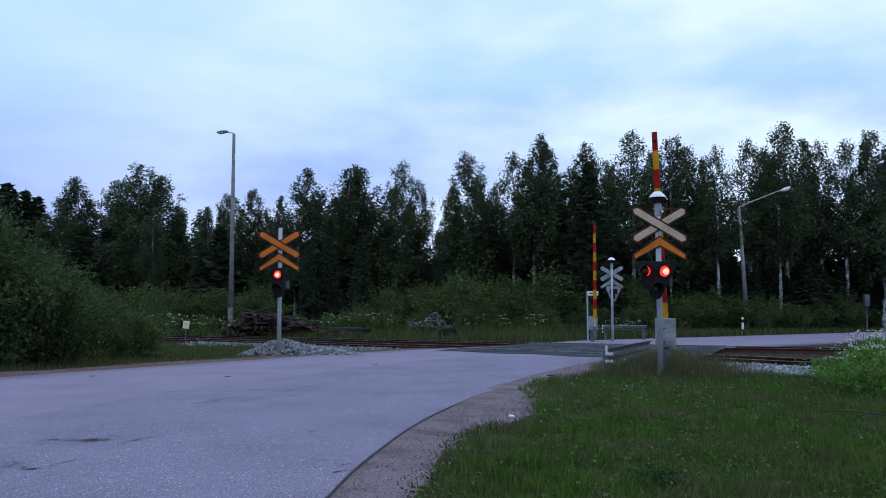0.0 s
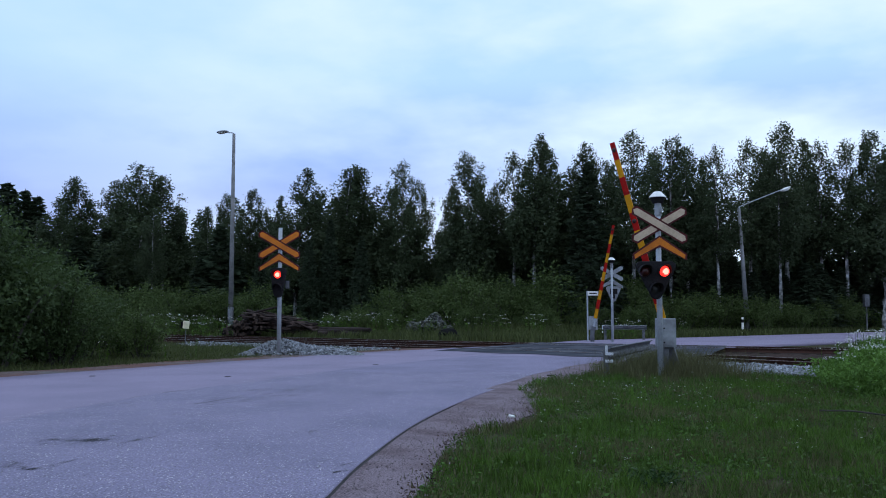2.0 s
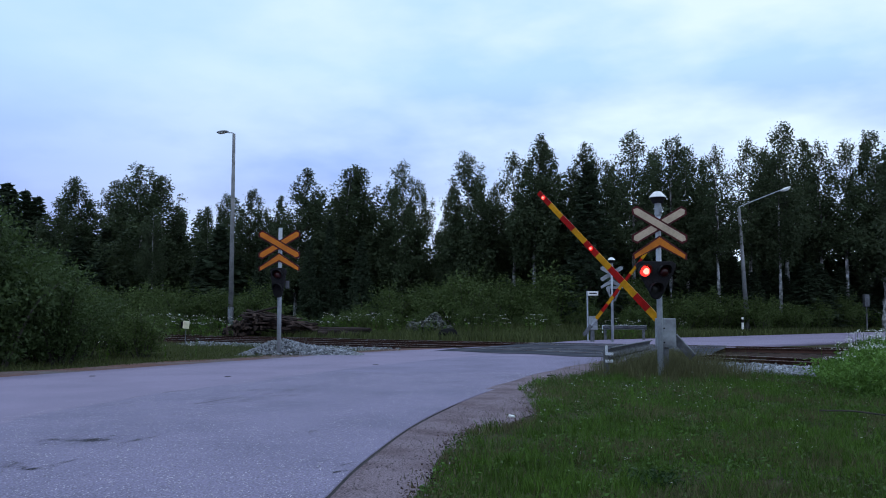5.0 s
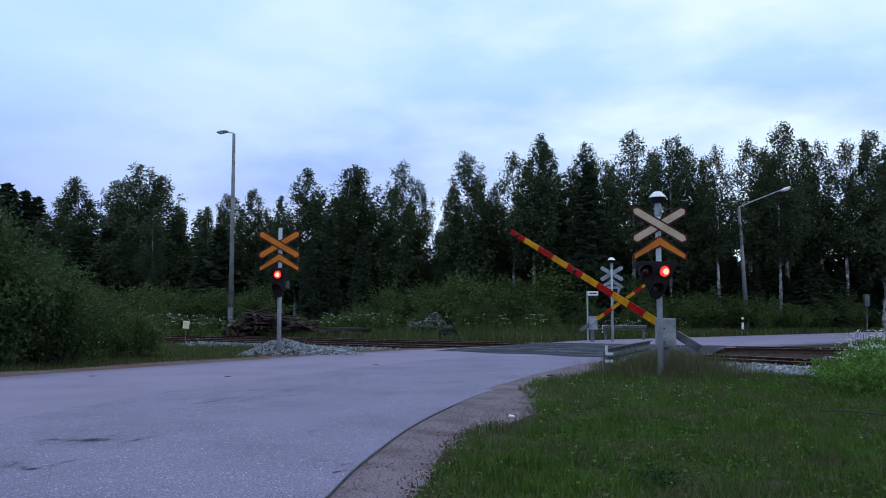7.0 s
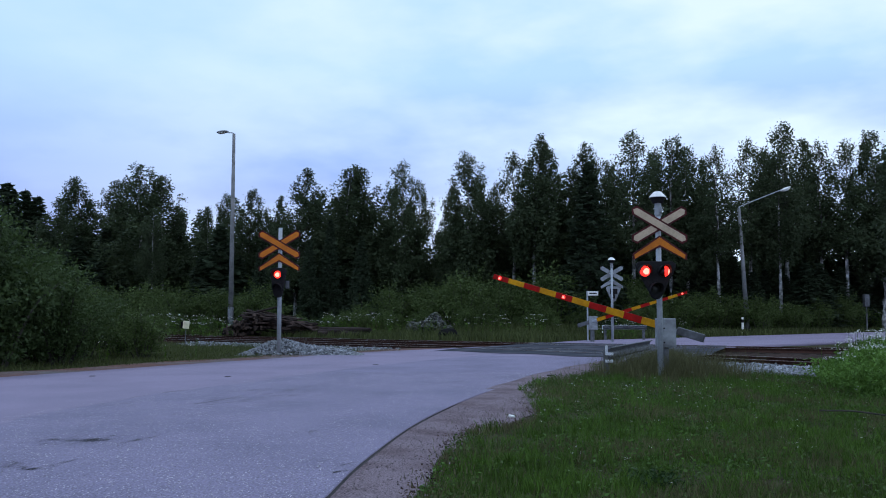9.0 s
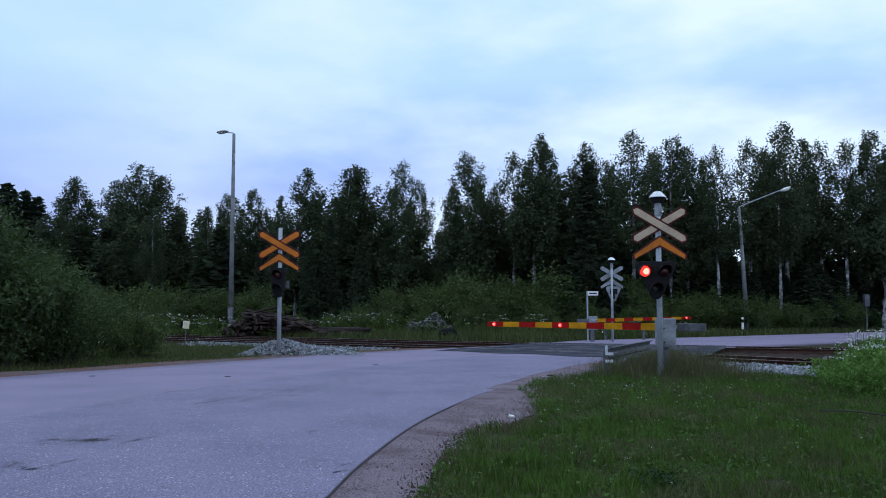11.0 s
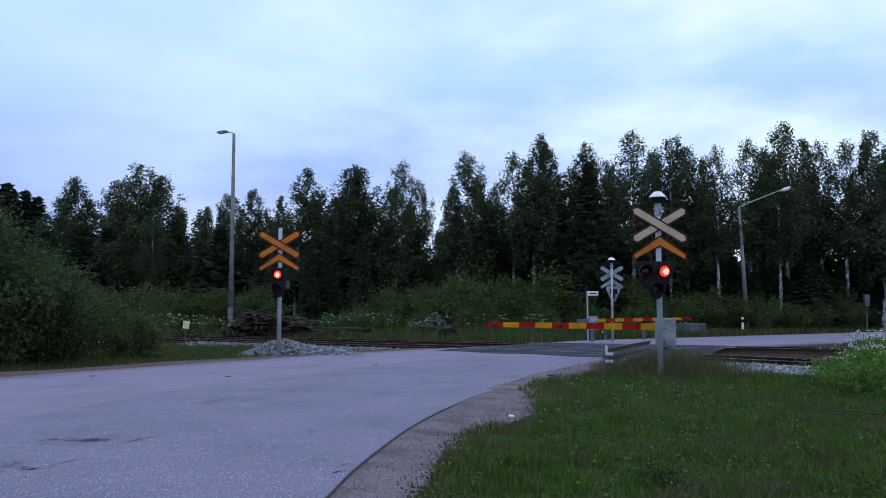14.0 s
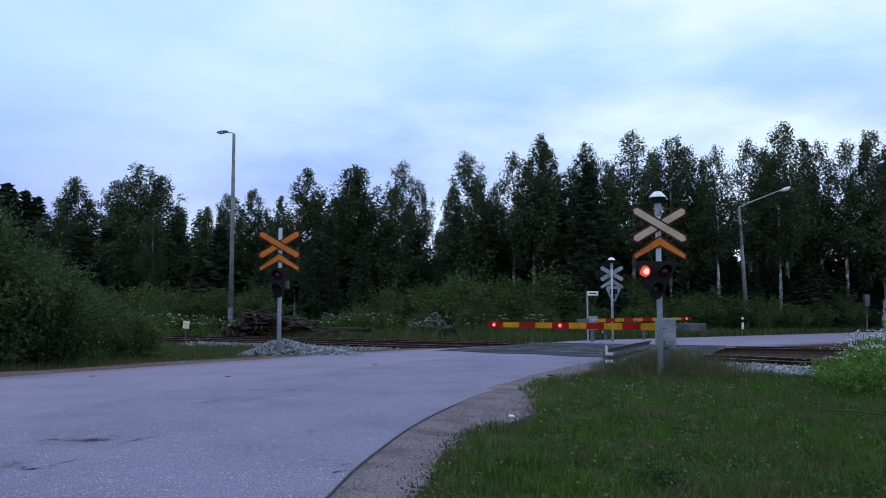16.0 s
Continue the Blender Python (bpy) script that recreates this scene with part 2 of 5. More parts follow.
def inside(x, y, poly):
    """Which of the points x, y lie in the polygon."""
    hit = np.zeros(len(x), dtype=bool)
    for i in range(len(poly)):
        (x1, y1), (x2, y2) = poly[i - 1], poly[i]
        if y1 != y2:
            hit ^= ((y1 > y) != (y2 > y)) & (x < (x2 - x1) * (y - y1) / (y2 - y1) + x1)
    return hit


# bare dirt between the asphalt and the grass
SHOULDER_POLY = [(-0.9, 3), (-0.30, 3.0), (-0.22, 6.0), (-0.12, 6.7), (-0.03, 7.5), (0.06, 8.5), (0.17, 9.2), (0.40, 9.75), (0.72, 9.9), (0.88, 10.1), (1.12, 10.4), (1.24, 11.4), (1.22, 12.9), (1.30, 14.3), (1.67, 15.7), (2.26, 17.0), (3.1, 19.2), (3.6, 20.5), (3.2, 20.6), (0, 12), (-0.7, 7)]
ROAD_POLY = [tuple(p) for p in NEAR_CURVE] + [tuple(p) for p in FAR_CURVE[::-1]]


def on_tracks(x, y, margin=1.3):
    lo = rail_near(x) - margin
    hi = np.where(x < 20, 36.95 - 0.62 * x + 0.0075 * x * x, 27.55 - 0.32 * (x - 20)) + margin
    return (y > lo) & (y < hi)


# ---- ground, road, tracks ----
def build_ground():
    xs = np.concatenate([[-3000, -900, -300, -140, -80], np.arange(-50, 50.1, 0.8), [80, 140, 300, 900, 3000]])
    ys = np.concatenate([[-3000, -900, -200, -60, -20], np.arange(-6, 75.1, 0.8), [95, 140, 300, 900, 3000]])
    gx, gy = np.meshgrid(xs, ys)
    x, y = gx.ravel(), gy.ravel()
    z = np.array([-0.07 + 0.05 * noise.noise((a * 0.35, b * 0.35, 0)) for a, b in zip(x, y)])
    z[on_tracks(x, y, 2.5)] = -0.36
    z[inside(x, y, ROAD_POLY)] = -0.30
    back = np.clip((y - (44 - 0.5 * x)) / 12, 0, 1) * np.clip((13 - x) / 6, 0, 1)
    z += np.where(inside(x, y, ROAD_POLY), 0, back * 0.35)
    w, h = len(xs), len(ys)
    i = (np.arange(h - 1)[:, None] * w + np.arange(w - 1)[None, :]).ravel()
    g = arrays("ground", np.stack([x, y, z], 1), np.stack([i, i + 1, i + w + 1, i + w], 1), SOIL, smooth=True)
    tagged(g, "grassy dark soil around the road and tracks", "ground", kind="structure")


def strip(name, left, right, cross, z, material, drop=0.0):
    v, f = [], []
    for a, b in zip(left, right):
        for k in range(cross + 1):
            t = k / cross
            p = a.lerp(b, t)
            v.append((p[0], p[1], (z[len(v) // (cross + 1)] if isinstance(z, list) else z) - drop * t * t))
    for i in range(len(left) - 1):
        for k in range(cross):
            a = i * (cross + 1) + k
            f.append((a, a + 1, a + cross + 2, a + cross + 1))
    return arrays(name, v, f, material, smooth=True)


def slab_down(ob, depth):
    """Give a flat sheet a thickness downwards."""
    md = ob.modifiers.new("thickness", "SOLIDIFY")
    md.thickness, md.offset = depth, 1 if ob.data.polygons[0].normal.z < 0 else -1
    return ob


def ragged(curve, away, near, far, seed):
    """A second, uneven edge beside a curve."""
    out = []
    for i, p in enumerate(curve):
        q = curve[min(i + 1, len(curve) - 1)] - curve[max(i - 1, 0)]
        nrm = Vector((q[1], -q[0])).normalized() * away
        k = 0.5 + 0.5 * noise.noise((p[0] * 0.6, p[1] * 0.6, seed))
        out.append(p + nrm * (near + (far - near) * k))
    return out


def build_road():
    r = slab_down(strip("road", NEAR_CURVE, FAR_CURVE, 10, 0.0, ASPHALT), 0.12)
    tagged(r, "worn light grey asphalt road curving over the crossing", "road", kind="structure")
    # the coarser inner lane, laid up to a joint that follows the curve
    joint = spline([(-9.0, -4), (-6.2, 4), (-5.05, 8.6), (-4.95, 10.4), (-4.70, 11.5), (-4.42, 13.1), (-3.88, 14.3), (-3.2, 16.0), (-2.2, 18.7), (-0.6, 22.0), (1.2, 25.2)], 14)
    rim = np.array([tuple(p) for p in NEAR_CURVE])
    inner = [Vector((float(np.interp(y, rim[:, 1], rim[:, 0])), float(y))) for y in np.linspace(-4, 23.2, len(joint))]
    joint = [p + Vector((1, -0.5)) * (0.05 * noise.noise((p[0] * 3, p[1] * 3, 14)) + 0.10 * noise.noise((p[0], p[1], 15))) for p in joint]
    tagged(strip("road_lane", joint, inner, 12, 0.004, LANE), "coarser worn asphalt lane with stone showing", "road lane", kind="structure")
    # gravel shoulder beside the inner curve, brown dirt along the outer one
    near = [p for p in spline(NEAR_EDGE, 16) if -6 < p[1] < 22.5]
    wide = []
    for p in near:
        d = 0.52 + 0.75 * math.exp(-((p[1] - 12.0) / 2.2) ** 2) - 0.25 * max(0, min(1, (p[1] - 15) / 4))
        wide.append(d)
    outer = ragged(near, 1, 0, 0.5, 3)
    outer = [o + (o - p).normalized() * w if (o - p).length else o for o, p, w in zip(outer, near, wide)]
    # from the bend on, dirt is washed over the asphalt's edge
    over = [max(0.0, min(1.0, (p[1] - 11.5) / 3.0)) for p in near]
    wash = [p.lerp(q, k) for p, q, k in zip(near, ragged(near, -1, 0.05, 0.34, 17), over)]
    s = strip("gravel_shoulder", wash, outer, 8, [-0.02 + 0.030 * k for k in over], DIRT, 0.08)
    tagged(s, "narrow gravel shoulder of stony dirt beside the asphalt", "shoulder", kind="structure")
    # thin dark strip just below the asphalt's edge, tapering out at the bend
    lip = [p for p in near if p[1] < 12.4]
    s = strip("asphalt_edge_line", lip, [p.lerp(q, max(0.0, min(1.0, (12.4 - p[1]) / 2.0))) for p, q in zip(lip, ragged(lip, 1, 0.004, 0.036, 13))], 1, -0.006, CRACK, 0.02)
    tagged(s, "thin dark strip along the asphalt edge", "road edge", kind="structure")
    far = [p for p in spline(FAR_EDGE, 12) if 2 < p[1] < 30]
    s = strip("dirt_verge", far, ragged(far, -1, 1.0, 2.2, 9), 5, -0.012, REDDIRT, 0.02)
    tagged(s, "bare reddish brown dirt verge along the asphalt", "verge", kind="structure")
    # dark resurfaced asphalt over the rails
    v, f = [], []
    nu, nv = 16, 14
    for j in range(nv + 1):
        t = j / nv
        xl, xr = -0.3 + 4.3 * t, 6.0 + 4.6 * t
        for i in range(nu + 1):
            x = xl + (xr - xl) * i / nu
            lo, hi = rail_near(x) - 2.6 + 0.25 * math.sin(3 * x), rail_far(x) + 0.7
            v.append((x, lo + (hi - lo) * t, 0.012))
    for j in range(nv):
        for i in range(nu):
            a = j * (nu + 1) + i
            f.append((a, a + 1, a + nu + 2, a + nu + 1))
    s = arrays("crossing_surface", v, f, PATCH)
    tagged(s, "dark patched asphalt between the rails of the crossing", "crossing surface", kind="structure")
    # cracks and seams in the road, and the stone showing in its worn surface
    r = random.Random(3)
    seams = [([(-4.98, 9.7), (-4.93, 10.6), (-4.68, 11.6), (-4.55, 12.3)], 0.008), ([(-4.56, 12.2), (-4.41, 13.1), (-3.87, 14.3)], 0.026), ([(-3.56, 11.4), (-3.2, 12.1), (-2.78, 13.9)], 0.02), ([(-3.6, 10.9), (-3.0, 11.8), (-2.5, 12.8), (-1.7, 14.1)], 0.012)]
    for cx, cy, n, size in ((-3.45, 8.45, 60, 0.42), (-3.5, 7.0, 40, 0.35), (-3.15, 12.0, 22, 0.55), (-2.7, 13.8, 14, 0.6), (0.9, 13.6, 7, 0.4), (-0.9, 7.0, 8, 0.25), (-2.95, 10.5, 14, 0.25), (-1.45, 9.0, 6, 0.25), (-4.4, 11.6, 10, 0.5), (0.6, 20.5, 9, 0.7), (-1.0, 17.0, 6, 0.6), (-2.2, 13.2, 12, 0.7)):
        for _ in range(n):
            x, y, a = cx + r.gauss(0, size * 0.6), cy + r.gauss(0, size * 0.35), r.gauss(1.1, 0.45)
            ln = size * r.uniform(0.3, 1.0)
            seams.append(([(x - math.cos(a) * ln / 2, y - math.sin(a) * ln / 2), (x + r.gauss(0, 0.04), y + r.gauss(0, 0.04)), (x + math.cos(a) * ln / 2, y + math.sin(a) * ln / 2)], r.uniform(0.004, 0.014)))
    for n, (q, wdt) in enumerate(seams):
        c = [p + Vector((1, 1)) * 0.05 * noise.noise((p[0] * 4, p[1] * 4, 2)) for p in spline(q, 14)]
        w = [wdt * max(0.1, 0.45 + 1.3 * noise.noise((p[0] * 6, p[1] * 6, 5))) * math.sin(math.pi * (0.04 + 0.92 * i / (len(c) - 1))) for i, p in enumerate(c)]
        a = [p + Vector((0.6, -0.6)) * k for p, k in zip(c, w)]
        b = [p - Vector((0.6, -0.6)) * k for p, k in zip(c, w)]
        s = strip("road_crack", a, b, 1, 0.009, CRACK)
        tagged(s, "thin dark crack in the worn asphalt", "crack", "cracks in the road", "structure")
    for name, n, material, small, big, z, label in (("asphalt_chips", 52000, CHIP, 0.0035, 0.0075, 0.007, "pale stone chips showing in the worn asphalt"), ("asphalt_pits", 7000, CRACK, 0.003, 0.007, 0.006, "small dark pits in the worn asphalt")):
        x, y = rng.uniform(-6, 2.5, n), 4.8 + 13 * rng.uniform(0, 1, n) ** 1.2
        ok = inside(x, y, ROAD_POLY) & (np.abs(x) < 0.56 * y) & (x > -5.2 + 0.30 * np.clip(y - 10.5, 0, 9) + rng.normal(0, 0.25, n))
        x, y = x[ok], y[ok]
        k, th, rr = len(x), rng.uniform(0, 6.283, len(x)), rng.uniform(small, big, len(x)) * (0.75 + 0.03 * y)
        v = np.stack([np.stack([x + rr * np.cos(th + q), y + 1.5 * rr * np.sin(th + q), np.full(k, z)], 1) for q in (0, 1.4, 3.0, 4.6)], 1).reshape(-1, 3)
        tagged(arrays(name, v, np.arange(4 * k).reshape(-1, 4), material), label, "aggregate", kind="stuff")
    # flat dark scraps lying on the far side of the road
    for x, y, turn in ((-6.86, 16.8, 5), (-4.19, 16.7, 12), (-1.6, 20.4, 30)):
        bm = bmesh.new()
        box(bm, 0.11, 0.07, 0.008, pose(x, y, 0.006, 0, 0, turn), 0.003)
        tagged(part("litter_scrap", bm, CRACK, None), "dark flat scrap lying on the asphalt", "litter")


def rail_line(fn, off, x0, x1):
    pts, x = [], x0
    while x <= x1 + 1e-6:
        s = (fn(x + 0.05) - fn(x - 0.05)) / 0.1
        nrm = Vector((-s, 1)).normalized()
        pts.append(Vector((x, fn(x))) + nrm * off)
        x += 0.8
    return pts


def build_tracks():
    prof = [(-0.065, -0.15), (0.065, -0.15), (0.065, -0.135), (0.012, -0.12), (0.012, -0.04), (0.035, -0.03), (0.035, 0.0), (-0.035, 0.0), (-0.035, -0.03), (-0.012, -0.04), (-0.012, -0.12), (-0.065, -0.135)]
    sl = bmesh.new()
    box(sl, 0.22, 2.6, 0.14, None, 0.015)
    sleeper_mesh = None
    for fn, sign in ((rail_near, 1), (rail_far, -1)):
        tr = empty("railway_track", Matrix(), "rusty steel rails on dark sleepers in ballast", "track", "tracks of the crossing")
        for off in (0.0, 1.524 * sign):
            line = rail_line(fn, off, -40, 40)
            v, f, idx = [], [], []
            for i, p in enumerate(line):
                q = (line[min(i + 1, len(line) - 1)] - line[max(i - 1, 0)]).normalized()
                nr = Vector((-q[1], q[0]))
                for a, b in prof:
                    v.append((p[0] + nr[0] * a, p[1] + nr[1] * a, 0.022 + b))
            k = len(prof)
            for i in range(len(line) - 1):
                for j in range(k):
                    f.append((i * k + j, i * k + (j + 1) % k, (i + 1) * k + (j + 1) % k, (i + 1) * k + j))
                    idx.append(1 if j == 6 else 0)
            arrays("rail", v, f, [RUSTY, RAILTOP], tr, index=idx)
        # sleepers where they show beside the crossing
        mid = rail_line(fn, 0.762 * sign, -24, 24)
        for a, b in zip(mid, mid[1:]):
            for t in (0.0, 0.5):
                c = a.lerp(b, t)
                if -2 + (c[1] - 28) * 0.55 < c[0] < 7.5 + (c[1] - 28) * 0.55:
                    continue
                d = b - a
                if sleeper_mesh is None:
                    sleeper_mesh = bpy.data.meshes.new("sleeper")
                    sl.to_mesh(sleeper_mesh)
                    sleeper_mesh.materials.append(SLEEPER)
                o = new("sleeper", sleeper_mesh)
                o.parent = tr
                o.matrix_basis = pose(c[0], c[1], -0.198, 0, 0, math.degrees(math.atan2(d[1], d[0])))
    sl.free()
    # ballast bed under both tracks
    a = [Vector((x, rail_near(x) - 2.3)) for x in np.arange(-40, 40.1, 1.0)]
    b = [Vector((x, rail_far(x) + 1.1)) for x in np.arange(-40, 40.1, 1.0)]
    s = strip("ballast_bed", a, b, 8, -0.145, BALLAST)
    tagged(s, "dark stained ballast under the railway tracks", "ballast", kind="structure")


def stones(name, pts, size, label, material=None):
    """A heap of many small broken stones."""
    base = np.array([(1, 0, 0), (-1, 0, 0), (0, 1, 0), (0, -1, 0), (0, 0, 1), (0, 0, -1)], dtype=float)
    tri = np.array([(0, 2, 4), (2, 1, 4), (1, 3, 4), (3, 0, 4), (2, 0, 5), (1, 2, 5), (3, 1, 5), (0, 3, 5)])
    n = len(pts)
    s = size * rng.uniform(0.5, 1.2, (n, 1, 1)) * rng.uniform(0.6, 1.3, (n, 6, 1))
    ang = rng.uniform(0, 6.283, (n, 3))
    v = base[None] * s * rng.uniform(0.6, 1.2, (n, 1, 3))
    for k, (i, j) in enumerate(((0, 1), (1, 2), (0, 2))):
        c, d = np.cos(ang[:, k])[:, None], np.sin(ang[:, k])[:, None]
        p, q = v[:, :, i] * c - v[:, :, j] * d, v[:, :, i] * d + v[:, :, j] * c
        v[:, :, i], v[:, :, j] = p, q
    v += np.asarray(pts)[:, None, :]
    f = tri[None] + (np.arange(n) * 6)[:, None, None]
    o = arrays(name, v.reshape(-1, 3), f.reshape(-1, 3), material or STONE)
    return tagged(o, label, "gravel", kind="stuff")


def build_stones():
    # heap round the foot of the western signal
    n = 5200
    u, w = rng.uniform(-1, 1, n), rng.uniform(-1, 1, n)
    x = -4.25 + 2.1 * u
    y = 26.1 - 0.30 * (x + 4.85) + 0.75 * w
    z = -0.1 + (1 - np.abs(u) ** 3) * (0.26 * np.exp(-((x + 5.0) / 0.8) ** 2) * (1 - w * w) + 0.26 * (1 - w * w))
    stones("stone_heap", np.stack([x, y, z + rng.uniform(-0.03, 0.03, n)], 1), 0.045, "heap of pale crushed stone beside the tracks")
    n = 10000
    x = rng.uniform(5.8, 11.5, n)
    far = rng.uniform(0.25, 6.1, n)
    y = rail_near(x) - far
    z = -0.15 + 0.12 * np.clip((far - 1.0) / 1.3, 0, 1) + rng.uniform(-0.03, 0.03, n)
    stones("ballast_edge", np.stack([x, y, z], 1), 0.06, "loose pale ballast stones at the track's edge")
    n = 2200
    x = rng.uniform(-11, -1.5, n)
    y = rail_near(x) - rng.uniform(0.3, 3.6, n)
    stones("ballast_edge", np.stack([x, y, rng.uniform(-0.12, -0.03, n)], 1), 0.05, "pale ballast stones along the track's edge")
    n = 800
    th, rr = rng.uniform(0, 6.283, n), np.sqrt(rng.uniform(0, 1, n))
    x, y = -0.75 + 1.3 * rr * np.cos(th), 47 + 0.9 * rr * np.sin(th)
    stones("rubble_heap", np.stack([x, y, 0.3 + 0.78 * (1 - rr ** 1.5) * (0.7 + 0.5 * np.sin(4 * x) * np.cos(3 * y)) + rng.uniform(-0.16, 0.14, n)], 1), 0.11, "heap of grey broken stone among the weeds", RUBBLE)
    n = 11000
    c = np.stack([rng.uniform(-0.9, 2.6, n), rng.uniform(4, 18, n)], 1)
    c = c[inside(c[:, 0], c[:, 1], SHOULDER_POLY) | (inside(c[:, 0] - 0.12, c[:, 1], SHOULDER_POLY) & (rng.uniform(0, 1, n) < 0.5))]
    c = c[(c[:, 1] > 4) & (c[:, 1] < 19) & ~inside(c[:, 0], c[:, 1], ROAD_POLY)]
    stones("shoulder_pebbles", np.stack([c[:, 0], c[:, 1], np.full(len(c), -0.018)], 1), 0.0075, "small loose pebbles on the gravel shoulder", PEBBLE)


build_ground()
build_road()
build_tracks()
build_stones()


# ---- level crossing: signals and barriers ----
def plank(bm, length, width, y0, y1, angle, cx, cz, grow=0.0):
    """A sign board with pointed ends, turned in its own plane."""
    a, b = length / 2 + grow, width / 2 + grow
    k = width * 0.42
    c, s = math.cos(radians(angle)), math.sin(radians(angle))
    out = [(-a, 0), (-a + k, -b), (a - k, -b), (a, 0), (a - k, b), (-a + k, b)]
    return prism(bm, [(cx + x * c - z * s, cz + x * s + z * c) for x, z in out], y0, y1)


def chevron_outline(half, width, drop, cz, grow):
    w = width / 2 + grow
    sl = drop / half
    up = w * math.sqrt(1 + sl * sl)
    h = half + grow
    return [(-h, cz - drop - w * 0.2 - up * 0.45), (-h - 0.01, cz - drop + w * 0.5), (0, cz + up), (h + 0.01, cz - drop + w * 0.5), (h, cz - drop - w * 0.2 - up * 0.45), (0, cz - up)]


def lamp_ball(parent, x, y, z, r, lit, hot=None):
    """A revolving lamp insert: one half gives light, the other is dark."""
    bm = bmesh.new()
    bmesh.ops.create_uvsphere(bm, u_segments=36, v_segments=28, radius=r)
    for f in bm.faces:
        c = f.calc_center_median()
        f.smooth = True
        f.material_index = 0 if c.y > -0.26 * r else (2 if hot and (c - Vector((0.15 * r, -r, -0.1 * r))).length < 0.62 * r else 1)
    o = part("lamp", bm, [UNLIT, lit, hot or lit], parent, "red flashing lamp")
    o.matrix_basis = pose(x, y, z)
    return o


def visor(parent, x, y, z, r, depth):
    """A hood over a lamp: the upper part of a tube."""
    bm = bmesh.new()
    for k in range(13):
        a = radians(-20 + 220 * k / 12)
        for rr, yy in ((r, y), (r, y - depth * (0.55 + 0.45 * math.sin(max(0, a)))), (r * 0.93, y - depth * (0.55 + 0.45 * math.sin(max(0, a)))), (r * 0.93, y)):
            bm.verts.new((x + rr * math.cos(a), yy, z + rr * math.sin(a)))
    bm.verts.ensure_lookup_table()
    for k in range(12):
        for j in range(3):
            bm.faces.new([bm.verts[i] for i in (k * 4 + j, k * 4 + j + 1, k * 4 + j + 5, k * 4 + j + 4)])
    part("visor", bm, BLACK, parent, "black lamp visor")


def mast_and_signs(sig, top, face, chev_face, cross_z, base_r=0.07, base_z=0.0, back=False, hood=True, size=1.0):
    bm = bmesh.new()
    rod(bm, (0, 0, base_z), (0, 0, top), base_r, base_r * 0.9, 16)
    part("pole", bm, GALV, sig, "galvanised steel pole", True)
    bm = bmesh.new()
    rod(bm, (0, 0, base_z - 0.3), (0, 0, base_z - 0.03), 0.15, 0.12, 16)
    part("foot", bm, CONCRETE, sig)
    front = -0.085
    edge = GREYPAINT if back else EDGE
    for n, ang in enumerate((30, -30)):
        off = front - 0.012 * n
        bm = bmesh.new()
        plank(bm, 1.2 * size, 0.13 * size, off, off + 0.006, ang, 0, cross_z, 0.034 * size)
        p = part("cross_arm", bm, edge, sig, "warning cross arm with a red edge")
        bm = bmesh.new()
        plank(bm, 1.2 * size, 0.13 * size, off - 0.003, off, ang, 0, cross_z)
        part("arm_face", bm, face, p)
    bm = bmesh.new()
    prism(bm, chevron_outline(0.50 * size, 0.13 * size, 0.30 * size, cross_z - 0.32, 0.034 * size), front, front + 0.006)
    p = part("chevron", bm, edge, sig, "orange chevron board with a red edge")
    bm = bmesh.new()
    prism(bm, chevron_outline(0.50 * size, 0.13 * size, 0.30 * size, cross_z - 0.32, 0.0), front - 0.003, front)
    part("chevron_face", bm, chev_face, p)
    bm = bmesh.new()
    for z in (cross_z, cross_z - 0.3):
        box(bm, 0.2, 0.05, 0.05, pose(0, front + 0.03, z), 0.006)
    part("sign_clamp", bm, GALV, sig)
    if hood:
        bm = bmesh.new()
        prof = [(0.0, 0.118), (0.068, 0.115), (0.078, 0.108), (0.166, 0.016), (0.172, 0.0), (0.158, 0.0), (0.08, 0.085), (0.0, 0.095)]
        seg = 20
        rings = [[bm.verts.new((r * math.cos(6.2832 * k / seg), r * math.sin(6.2832 * k / seg), top + z + 0.05)) for k in range(seg)] for r, z in prof]
        for a, b in zip(rings, rings[1:]):
            for k in range(seg):
                bm.faces.new((a[k], b[k], b[(k + 1) % seg], a[(k + 1) % seg]))
        bmesh.ops.remove_doubles(bm, verts=bm.verts, dist=1e-5)
        bmesh.ops.recalc_face_normals(bm, faces=bm.faces)
        part("bell_hood", bm, WHITE, sig, "white conical bell hood with a flat top")
        bm = bmesh.new()
        rod(bm, (0, 0, top - 0.065), (0, 0, top + 0.055), 0.10, 0.15, 18)
        part("bell", bm, BLACK, sig, "dark bell below the hood")
        bm = bmesh.new()
        rod(bm, (0, -0.01, top - 0.30), (0, -0.01, top - 0.06), 0.066, 0.066, 14)
        box(bm, 0.05, 0.05, 0.12, pose(0.04, -0.07, top - 0.2), 0.01)
        rod(bm, (-0.06, -0.03, top - 0.10), (0.06, -0.03, top - 0.10), 0.02, None, 8)
        part("bell_bracket", bm, GREYPAINT, sig)


def backboard_outline(cx, z0, z1, w):
    """A rounded triangle standing on its point."""
    out = []
    for x, z, r, a0, a1 in ((w - 0.09, z1 - 0.09, 0.09, -20, 90), (-w + 0.09, z1 - 0.09, 0.09, 90, 200), (0, z0 + 0.12, 0.12, 200, 340)):
        for k in range(7):
            a = radians(a0 + (a1 - a0) * k / 6)
            out.append((cx + x + r * math.cos(a), z + r * math.sin(a)))
    return out


LAMPS = {}


